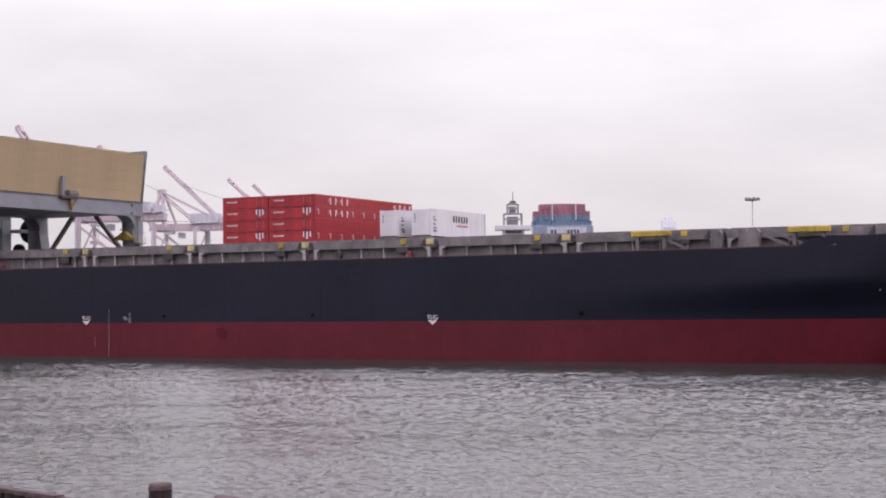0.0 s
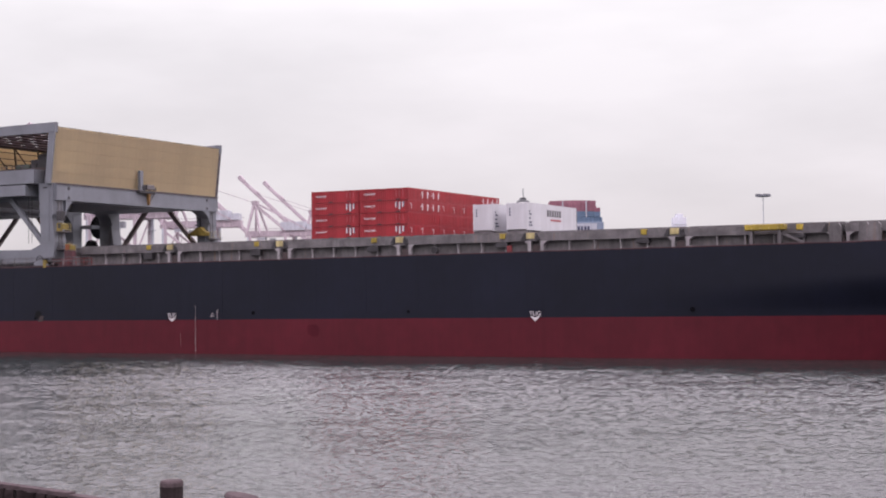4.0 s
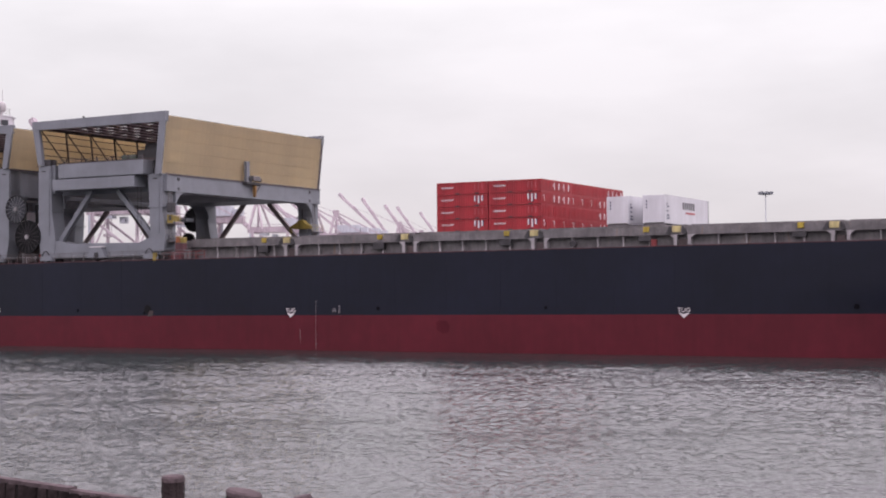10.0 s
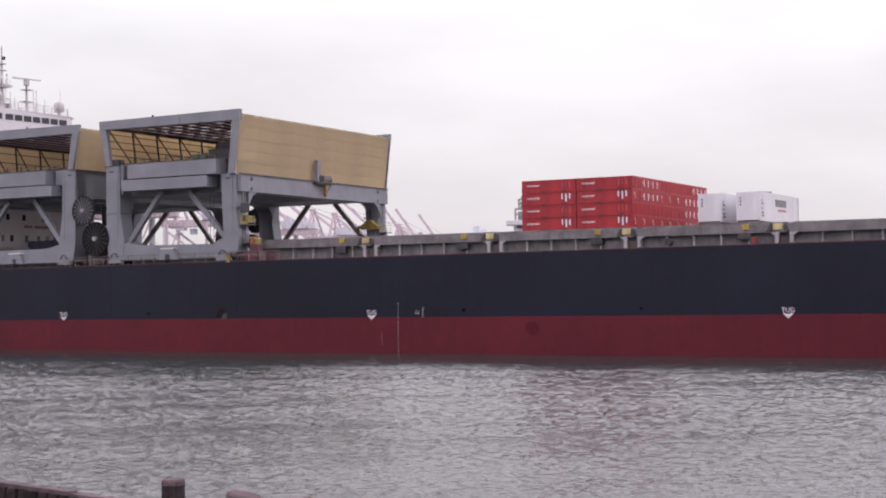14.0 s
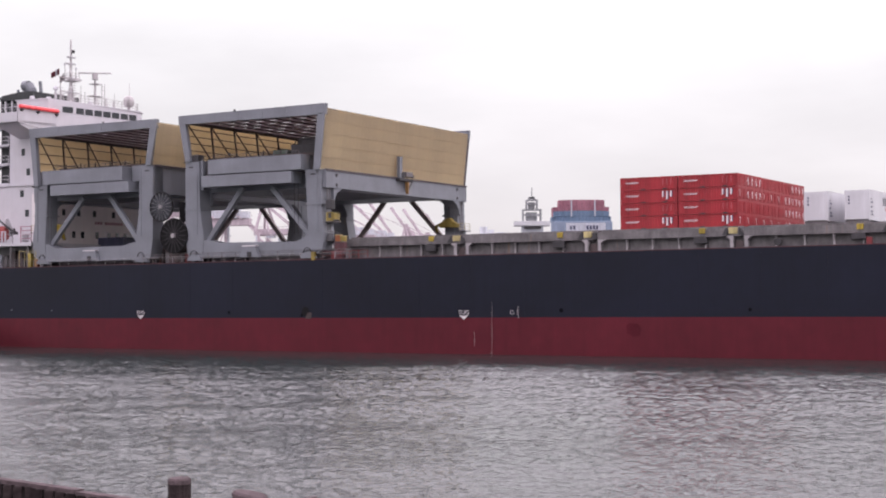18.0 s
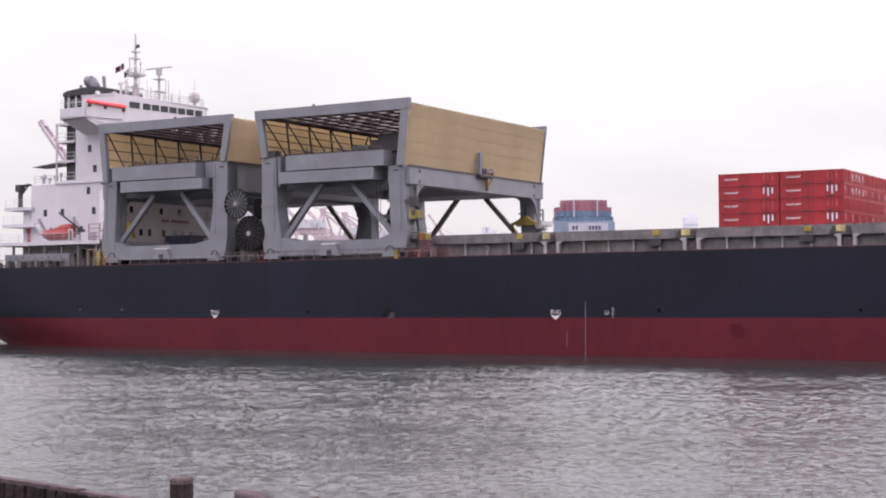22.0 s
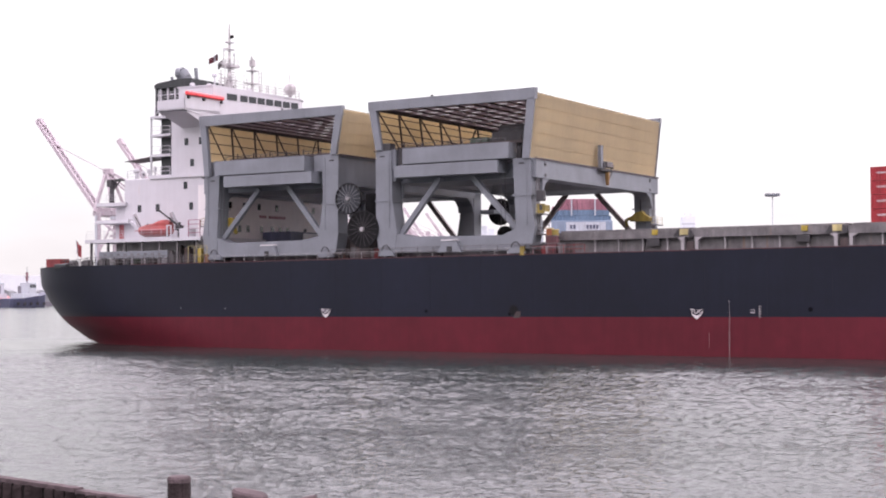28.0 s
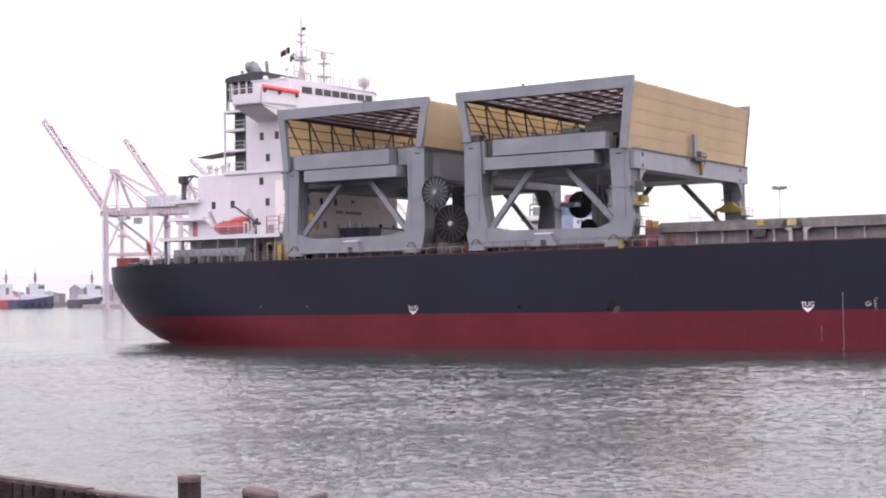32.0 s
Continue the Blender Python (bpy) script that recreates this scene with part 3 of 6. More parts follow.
def gantry(cx, yo, m):
    """A gantry whose fore side is the low side for m = 1, mirrored for m = -1."""
    g = rides(thing("gantry_crane", "grey shipboard gantry crane with tan-clad rain shelter on deck", "gantry crane", "gantry cranes on the ship"), pose(cx, yo, 0))

    def X(v):
        return m * v

    def bx(x0, x1, *rest, **kw):
        return box(min(X(x0), X(x1)), max(X(x0), X(x1)), *rest, **kw)

    def pr(poly, axis, a, b):
        return prism([(X(p[0]), p[1]) for p in poly], axis, a, b)
    for ya, yb in ((0.3, 2.2), (30.3, 32.1)):
        leg = part("leg", pr([(7.4, 19.85), (9.5, 19.85), (9.5, 15.5), (9.9, 12.9), (9.6, 11.0), (7.7, 11.0), (7.75, 13.0)], "y", ya, yb), GREY, g)
        part("joint_flange", bx(7.3, 9.6, ya - 0.06, yb + 0.06, 16.0, 16.14), GREY, leg)
        part("vent_slot", bx(8.1, 8.75, ya - 0.02, ya, 19.25, 19.4), DARK, leg)
        part("conduit", bx(9.0, 9.07, ya - 0.06, ya, 13.0, 19.6), GREY, leg)
        leg = part("leg", pr([(-9.4, 21.5), (-7.45, 21.5), (-7.3, 16.0), (-6.75, 12.75), (-6.9, 11.0), (-9.1, 11.0), (-9.4, 12.8)], "y", ya, yb), GREY, g)
        part("joint_flange", bx(-9.5, -7.2, ya - 0.06, yb + 0.06, 16.0, 16.14), GREY, leg)
        part("vent_slot", bx(-8.9, -8.25, ya - 0.02, ya, 20.8, 20.95), DARK, leg)
        part("conduit", bx(-7.7, -7.63, ya - 0.06, ya, 13.2, 21.2), GREY, leg)
        sill = part("sill_beam", pr([(-9.2, 12.0), (-9.0, 10.75), (-8.3, 10.45), (8.3, 10.45), (9.2, 10.8), (9.7, 12.6), (7.6, 12.65), (6.1, 12.05), (-4.6, 12.15), (-6.3, 12.5), (-8.6, 12.6)], "y", ya + 0.05, yb - 0.05), GREY, g, "deep grey sill beam with haunched ends")
        part("buffer_box", pr([(-1.3, 10.4), (1.5, 10.4), (1.1, 11.1), (0.9, 11.6), (-0.8, 11.6), (-1.0, 11.1)], "y", ya - 0.5, ya + 0.05), GREY, sill)
        part("latch", bx(-0.2, 0.4, ya - 0.56, ya - 0.5, 10.4, 11.0), DARK, sill)
        part("buffer_ledge", bx(-0.9, 1.0, ya - 0.56, ya + 0.05, 11.6, 11.72), MARK, sill, "white painted ledge")
        for s in (-7.9, 7.9):
            part("bogie_cover", pr([(s - 1.0, 10.15), (s + 1.0, 10.15), (s + 0.9, 10.5), (s + 0.5, 10.8), (s - 0.5, 10.8), (s - 0.9, 10.5)], "y", ya - 0.35, ya + 0.05), GREY, sill)
            for w in (-0.55, 0.55):
                part("wheel", tube((X(s + w), ya + 0.2, 10.25), (X(s + w), yb - 0.2, 10.25), 0.36, seg=14), DARK, sill)
            b = bmesh.new()
            for k in range(6):
                a0, a1 = radians(20 + k * 24), radians(44 + k * 24)
                beam((X(s + 0.55 * math.cos(a0)), ya - 0.4, 10.55 + 0.75 * math.sin(a0)), (X(s + 0.55 * math.cos(a1)), ya - 0.4, 10.55 + 0.75 * math.sin(a1)), 0.09, bm=b)
            part("hoop_handle", b, DARK, sill)
        y = (ya + yb) / 2
        # far braces: brownish primer, lightened in the colour for haze
        coat, w = (GREY, 0.5) if ya < 9 else (BRACE, 0.42)
        part("brace", beam((X(-1.75), y, 18.4), (X(-6.7), y, 12.5), w, 0.55), coat, g, "slanting box brace")
        part("brace", beam((X(2.2), y, 18.2), (X(7.4), y, 12.7), w, 0.55), coat, g)
    # main girders across the ship and the machinery deck
    part("cross_girder", bx(7.9, 9.95, 0.6, 31.9, 17.85, 19.8), GREY, g, "grey portal girder across the ship")
    part("cross_girder", bx(-9.4, -7.05, 0.6, 31.9, 18.2, 21.6), GREY, g)
    for x0, x1, zb in ((8.0, 9.85, 17.85), (-9.3, -7.1, 18.2)):
        for y0, q in ((2.2, 1), (30.3, -1)):
            part("haunch", prism([(y0, zb), (y0 + q * 1.7, zb), (y0 + q * 0.8, zb - 0.4), (y0 + q * 0.3, zb - 1.0), (y0, zb - 1.8)], "x", min(X(x0), X(x1)), max(X(x0), X(x1))), GREY, g)
    if m > 0:
        part("leg_winch", box(-8.9, -7.6, 0.4, 1.5, 21.5, 22.3, bevel=0.1), DARK, g, "small dark winch on the leg head")
    for ya, yb in ((2.0, 9.4), (22.0, 29.4)):
        part("machinery_deck", bx(-7.5, 7.9, ya, yb, 18.0, 19.6), GREY, g, "deep machinery deck between the girders")
    part("upper_outreach", bx(-5.45, 7.4, -0.55, 1.2, 19.85, 21.5), GREY, g, "long grey folded outreach box")
    part("lower_outreach", bx(-6.4, 6.1, -0.55, 1.6, 18.45, 19.72), GREY, g)
    part("upper_outreach", bx(-5.45, 7.4, 30.2, 32.0, 19.85, 21.5), GREY, g)
    part("lower_outreach", bx(-6.4, 6.1, 30.2, 32.0, 18.45, 19.72), GREY, g)
    part("hoist_wire", tube((X(6.3), -0.2, 12.8), (X(6.3), -0.2, 18.4), 0.03, seg=6), DARK, g)
    part("hoist_wire", tube((X(6.8), -0.2, 12.8), (X(6.8), -0.2, 18.4), 0.03, seg=6), DARK, g)
    part("catwalk_rail", railing([(X(-7.0), 0.4, 21.5), (X(6.5), 0.4, 21.5)], 0.55, thick=0.05, bars=1), COAM, g)
    for s, w in ((-6.9, 1.2), (8.2, 1.1)):
        part("drive_housing", bx(s, s + w, 0.9, 2.6, 19.8, 21.6), DARK if m > 0 else GREY, g)
    for k in range(5):
        part("winch", tube((X(-4.5 + 2.6 * k), 4 + 2.0 * (k % 3), 20.5), (X(-3.1 + 2.6 * k), 4 + 2.0 * (k % 3), 20.5), 0.95, seg=14), DARK, g, "dark hoisting winch under the shelter")
    part("machinery_house", bx(2.0, 6.8, 3.2, 9.2, 19.6, 21.4), DARK, g)
    if m > 0:
        part("hoist_frame", box(3.2, 8.2, 3.4, 8.0, 21.2, 23.1, bevel=0.1), DARK, g, "dark hoist machinery under the roof")
        part("hoist_drum", tube((3.6, 5.0, 23.2), (7.6, 5.0, 23.2), 0.8, seg=14), DARK, g)
        part("motor", box(0.2, 2.4, 4.0, 6.0, 21.2, 22.7, bevel=0.15), GREEN, g, "green electric motor")
    for y in (3.0, 6.5):
        part("crab_beam", beam((X(-8.2), y, 21.9), (X(8.0), y, 21.9), 0.22, 0.3), BROWN, g)
    for k in range(7):
        part("walkway_stanchion", beam((X(-7.5 + 2.4 * k), 3.0, 21.9), (X(-7.5 + 2.4 * k), 3.0, 22.6), 0.1), BROWN, g)
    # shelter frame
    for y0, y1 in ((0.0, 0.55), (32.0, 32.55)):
        # far posts: the shade on them is put into a darker mauve coat
        coat = GREY if y0 < 1 else SHADE_MAUVE
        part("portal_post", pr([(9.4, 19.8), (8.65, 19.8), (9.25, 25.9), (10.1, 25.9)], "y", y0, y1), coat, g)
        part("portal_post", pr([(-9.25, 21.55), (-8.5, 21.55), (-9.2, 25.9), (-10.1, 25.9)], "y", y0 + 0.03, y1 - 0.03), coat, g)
        part("portal_beam", pr([(-10.2, 26.85), (10.25, 26.95), (10.15, 25.75), (-10.15, 25.85)], "y", y0, y1), GREY, g, "grey eaves beam")
        for k in range(6):
            part("splice_plate", bx(-8.4 + 3.35 * k, -8.2 + 3.35 * k, y0 - 0.03, y0, 25.85, 26.85), GREY, g)
        part("lamp", box(X(-2.0) - 0.12, X(-2.0) + 0.12, y0 - 0.15, y0, 26.9, 27.05), DARK, g)
    # posts, girts and diagonals inside the two clad walls
    for side, zb in ((-1, 21.7), (1, 19.9)):
        xb, xt = side * 9.15, side * 9.75
        for k in range(8):
            y = 0.6 + k * 4.38
            part("wall_post", beam((X(xb - side * 0.25), y, zb), (X(xt - side * 0.3), y, 26.0), 0.16), BROWN, g)
            if k < 7:
                part("wall_brace", beam((X(xb - side * 0.3), y + (0.3 if k > 3 else 4.0), zb), (X(xt - side * 0.3), y + (4.0 if k > 3 else 0.2), 25.9), 0.12), BROWN, g)
        for k in range(5):
            z = zb + 0.35 + k * (25.9 - zb) / 5
            u = (z - zb) / (26.4 - zb)
            part("girt", beam((X(xb + (xt - xb) * u - side * 0.15), 0.6, z), (X(xb + (xt - xb) * u - side * 0.15), 31.2, z), 0.09), BROWN, g)
    # rafters and roof sheets with daylight slots between them
    for k in range(10):
        x = -9.3 + k * 2.07
        part("rafter", bx(x - 0.07, x + 0.07, 0.5, 31.1, 26.1, 26.25), BROWN, g)
    first = None
    for k in range(13):
        y = 0.6 + k * 2.43
        if first is None:
            first = part("roof_sheet", bx(-10.0, 10.0, 0.0, 2.08, 26.26, 26.28), ROOF, g, "corrugated roof sheet")
            first.matrix_basis = pose(0, y, 0)
        else:
            again("roof_sheet", first, g, pose(0, y, 0))
    # shorter sheets between them leave rows of bright slots
    infill = None
    for k in range(12):
        for c in range(10):
            x, y = -9.95 + c * 2.0, 2.68 + k * 2.43
            long = random.random() < 0.28
            if infill is None:
                infill = part("roof_infill", box(0.0, 0.8, 0.0, 0.35, 26.262, 26.278), ROOF, g)
                infill.matrix_basis = pose(x, y, 0)
            else:
                again("roof_infill", infill, g, pose(x, y, 0))
            if long:
                again("roof_infill", infill, g, pose(x + 0.9, y, 0))
    # added dark strips: one stops sky light behind the cladding top, one marks its foot
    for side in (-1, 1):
        part("eaves_flashing", bx(side * 9.86, side * 10.1, 0.56, 31.9, 26.0, 26.5), SHADE_MAUVE, g)
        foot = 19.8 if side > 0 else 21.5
        part("base_flashing", bx(side * 9.97, side * 10.06, 0.3, 31.9, foot - 0.1, foot + 0.06) if side > 0 else bx(-9.62, -9.5, 0.3, 31.9, foot - 0.1, foot + 0.06), SHADE_MAUVE, g)
    # cladding panels in courses
    for side, zb, rows in ((1, 19.82, 5), (-1, 21.5, 4)):
        panel = None
        h = (26.4 - zb) / rows
        lean = (0.75 if side > 0 else 0.8) / (26.4 - zb)
        for r in range(rows):
            for k in range(4):
                y = 0.3 + k * 7.925
                z = zb + r * h
                x = side * (9.42 + lean * (z - zb))
                if panel is None:
                    a = side * lean * h
                    panel = part("cladding_panel", prism([(X(side) * 0.03, 0), (X(a), h + 0.03), (X(a) - X(side) * 0.04, h + 0.03), (-X(side) * 0.01, 0)], "y", 0.0, 7.925), TAN, g, "tan sheet cladding panel")
                    panel.matrix_basis = pose(X(x), y, z)
                else:
                    again("cladding_panel", panel, g, pose(X(x), y, z))
    # underslung hook gear on the fore girder
    f = 9.95 if m > 0 else 9.5
    if m > 0:
        jib = part("jib_bracket", box(f, f + 0.4, 15.25, 15.8, 19.6, 22.3), GREY, g, "hoist bracket on the girder")
        part("trolley", box(f, f + 0.6, 14.9, 17.9, 19.45, 19.8, bevel=0.06), DARK, jib)
        part("cab", box(f + 0.1, f + 0.7, 16.2, 17.7, 19.95, 20.55, bevel=0.06), COAM, jib)
        part("cab_lamp", box(f + 0.3, f + 0.6, 17.75, 18.1, 19.9, 20.3, bevel=0.04), DARK, jib)
        part("cable_loop", tube((f + 0.4, 18.0, 19.5), (f + 0.4, 17.2, 18.6), 0.06, seg=6), DARK, jib)
        part("sheave", tube((f + 0.1, 16.0, 20.2), (f + 0.5, 16.0, 20.2), 0.38, seg=14), DARK, jib)
        part("hook_block", prism([(16.66, 19.4), (17.0, 19.4), (16.95, 18.8), (16.87, 18.0), (16.79, 18.0), (16.7, 18.8)], "x", f + 0.2, f + 0.6), RUSTY, jib, "rusty orange hook block")
        sp = part("spreader", prism([(7.5, 14.55), (9.8, 14.55), (9.95, 14.95), (9.3, 15.3), (8.9, 15.75), (8.2, 15.6), (7.6, 15.15), (7.2, 15.0)], "y", 29.3, 30.1), OCHRE, g, "dull yellow grab spreader hung against the leg")
        part("arm", beam((7.4, 29.7, 15.0), (6.7, 29.7, 14.7), 0.3), OCHRE, sp)
        part("arm", beam((6.75, 29.7, 14.75), (6.95, 29.7, 14.0), 0.24), OCHRE, sp)
        part("hanger", beam((8.6, 29.8, 15.6), (8.6, 29.8, 17.9), 0.1), DARK, sp)
        for y in (2.6, 29.5):
            part("bolt_plate", tube((f, y, 19.3), (f + 0.06, y, 19.3), 0.2), DARK, g)
            part("bolt_plate", tube((f, y, 18.2), (f + 0.06, y, 18.2), 0.16), DARK, g)
    # platforms and ladders on the legs
    for y in (1.0, 30.4):
        lad = bmesh.new()
        for s in (0, 0.5):
            beam((X(9.9), y + s, 12.0), (X(9.75), y + s, 19.8), 0.07, bm=lad)
        for k in range(22):
            beam((X(9.9), y, 12.2 + 0.34 * k), (X(9.9), y + 0.5, 12.2 + 0.34 * k), 0.05, bm=lad)
        part("ladder", lad, COAM, g)
        for z, coat in ((12.0, COAM), (14.05, FADED)):
            plat = part("platform", bx(9.6, 10.7, y - 0.3, y + 1.3, z, z + 0.1), COAM, g)
            part("platform_rail", railing([(X(9.8), y - 0.2, z), (X(10.6), y - 0.2, z), (X(10.6), y + 1.2, z)], 1.0, thick=0.045), coat, plat)
    if m > 0:
        cage = part("control_cage", box(10.25, 11.1, 0.2, 0.27, 14.15, 15.1), OCHRE, g, "dull yellow control cage on the leg")
        part("cage_plate", box(11.1, 11.17, 0.2, 1.25, 14.35, 14.95), OCHRE, cage)
        part("cage_opening", box(10.5, 10.85, 0.17, 0.2, 14.45, 15.0), DARK, cage)
        part("control_box", box(10.0, 10.8, 0.4, 1.1, 15.4, 16.5, bevel=0.06), DARK, g)
        cable_reel(g, (-11.05, 0.2, 13.1), 1.95, DARK, "dark spoked cable reel low on the leg")
        for x, y, z, q in ((-8.5, 27.3, 13.4, 1.0), (9.2, 24.5, 12.7, 0.6)):
            small = part("hose_reel", tube((x, y, z), (x, y + 0.5, z), q, seg=18), REEL, g, "small dark hose reel")
            part("reel_foot", box(x - 0.25, x + 0.25, y + 0.1, y + 0.4, 10.0, z - 0.3), BROWN, small)
        part("reel_stand", box(-11.7, -10.4, 0.6, 1.8, 10.1, 12.8), BROWN, g)
        part("reel_arm", box(-11.2, -8.6, 0.6, 1.1, 12.8, 13.3), GREY, g)
    else:
        cable_reel(g, (11.2, -0.25, 16.5), 1.65, SPOKE, "grey spoked cable reel on the leg")
        part("reel_arm", box(9.3, 11.4, 0.1, 0.6, 16.3, 16.8), GREY, g)
        cable_reel(g, (11.2, 33.9, 16.6), 1.65, DARK, "dark cable reel on the far leg")
        part("reel_arm", box(9.3, 11.4, 31.9, 33.6, 16.3, 16.8), GREY, g)
        grab = part("grab", box(-7.5, -6.7, 1.9, 2.7, 14.0, 15.1, bevel=0.15), YELLOW, g, "yellow grab hung on the leg")
        part("grab_jaw", beam((-6.9, 2.3, 14.1), (-6.5, 2.3, 13.2), 0.3), YELLOW, grab)
    return g


gantry(-27.3, 0.0, 1)
gantry(-51.5, 0.55, -1)

# dark reel tower between the gantries
rt = part("reel_tower", box(-40.1, -38.6, 3.2, 4.6, 9.8, 17.2, bevel=0.08), REEL, ship, "dark cable tower between the gantries")
part("tower_panel", box(-39.6, -39.0, 3.12, 3.2, 13.6, 14.8), PIPE, rt)
for k in range(14):
    part("tower_rung", box(-38.6, -38.35, 3.3, 3.9, 10.6 + 0.45 * k, 10.66 + 0.45 * k), COAM, rt)
for x, h in ((-42.6, 3.2), (-41.6, 2.6), (-37.6, 3.4)):
    part("cable_guide", box(x - 0.35, x + 0.35, 2.9, 3.7, 9.8, 9.9 + h, bevel=0.05), BROWN, ship)
# low hatches under the gantries
for x0, x1 in ((-61.5, -46.0), (-45.5, -31.0), (-30.5, -17.0)):
    part("hatch_cover", box(x0, x1, 4.0, 27.0, 9.6, 11.35, bevel=0.06), COAM, ship)
# gear standing on deck round the feet of the gantries
for x, y, z0, w, d, h, mat, name in ((-15.9, 0.9, 10.1, 1.2, 0.7, 1.75, WATERWAY, "hose_locker"), (-18.7, -0.1, 10.1, 0.5, 0.4, 0.75, OCHRE, "deck_locker"), (-15.7, 1.5, 10.1, 0.7, 0.7, 1.3, BROWN, "deck_locker"), (-14.9, 1.0, 10.1, 0.5, 0.6, 0.9, COAM, "hydrant_box"), (-16.2, 2.6, 10.1, 0.6, 0.8, 1.6, BROWN, "hose_locker"), (-39.8, 1.6, 10.0, 1.1, 0.9, 1.5, BROWN, "deck_locker"), (-38.3, 2.4, 10.0, 0.9, 0.9, 2.1, BROWN, "deck_locker"), (-41.0, 2.3, 10.0, 0.8, 0.7, 1.2, COAM, "deck_locker"), (-37.4, 1.3, 10.0, 0.5, 0.5, 1.1, DKRED, "hydrant_box")):
    unit = part(name, box(x - w / 2, x + w / 2, y, y + d, z0 - 0.2, z0 + h, bevel=0.05), mat, ship)
    part("locker_lid", box(x - w / 2 - 0.05, x + w / 2 + 0.05, y - 0.05, y + d + 0.05, z0 + h, z0 + h + 0.07), COAM, unit)
for x, y, z0, w, d, h, mat, name in ((-16.15, 0.95, 12.1, 0.6, 0.5, 0.5, HOTORANGE, "orange_locker"), (-15.5, 0.95, 12.1, 0.55, 0.5, 0.35, OCHRE, "fire_station_box"), (-61.9, 0.8, 9.8, 0.5, 0.5, 1.7, YELLOW, "fire_station_box"), (-60.9, 0.9, 9.8, 0.5, 0.5, 1.0, HOTORANGE, "orange_locker")):
    unit = part(name, box(x - w / 2, x + w / 2, y, y + d, z0 - 0.2, z0 + h, bevel=0.05), mat, ship)
    part("locker_lid", box(x - w / 2 - 0.04, x + w / 2 + 0.04, y - 0.04, y + d + 0.04, z0 + h, z0 + h + 0.06), FADED, unit)
part("pipe_rail", railing([(-17.6, 0.25, 10.0), (-11.8, 0.25, 10.1)], 0.8, thick=0.05, bars=2, step=1.1), DKRED, ship, "dull red pipe rail at the deck edge")
part("yellow_guard", railing([(-63.4, 0.6, 9.8), (-60.4, 0.4, 9.8)], 2.0, thick=0.05, bars=2, step=1.0), FADED, ship, "yellow guard frame at the crane's end of travel")
part("deck_edge_rail", railing([(-43.0, 0.18, 9.95), (-12.0, 0.18, 10.1)], 1.0, thick=0.045, bars=2, step=1.9), COAM, ship)


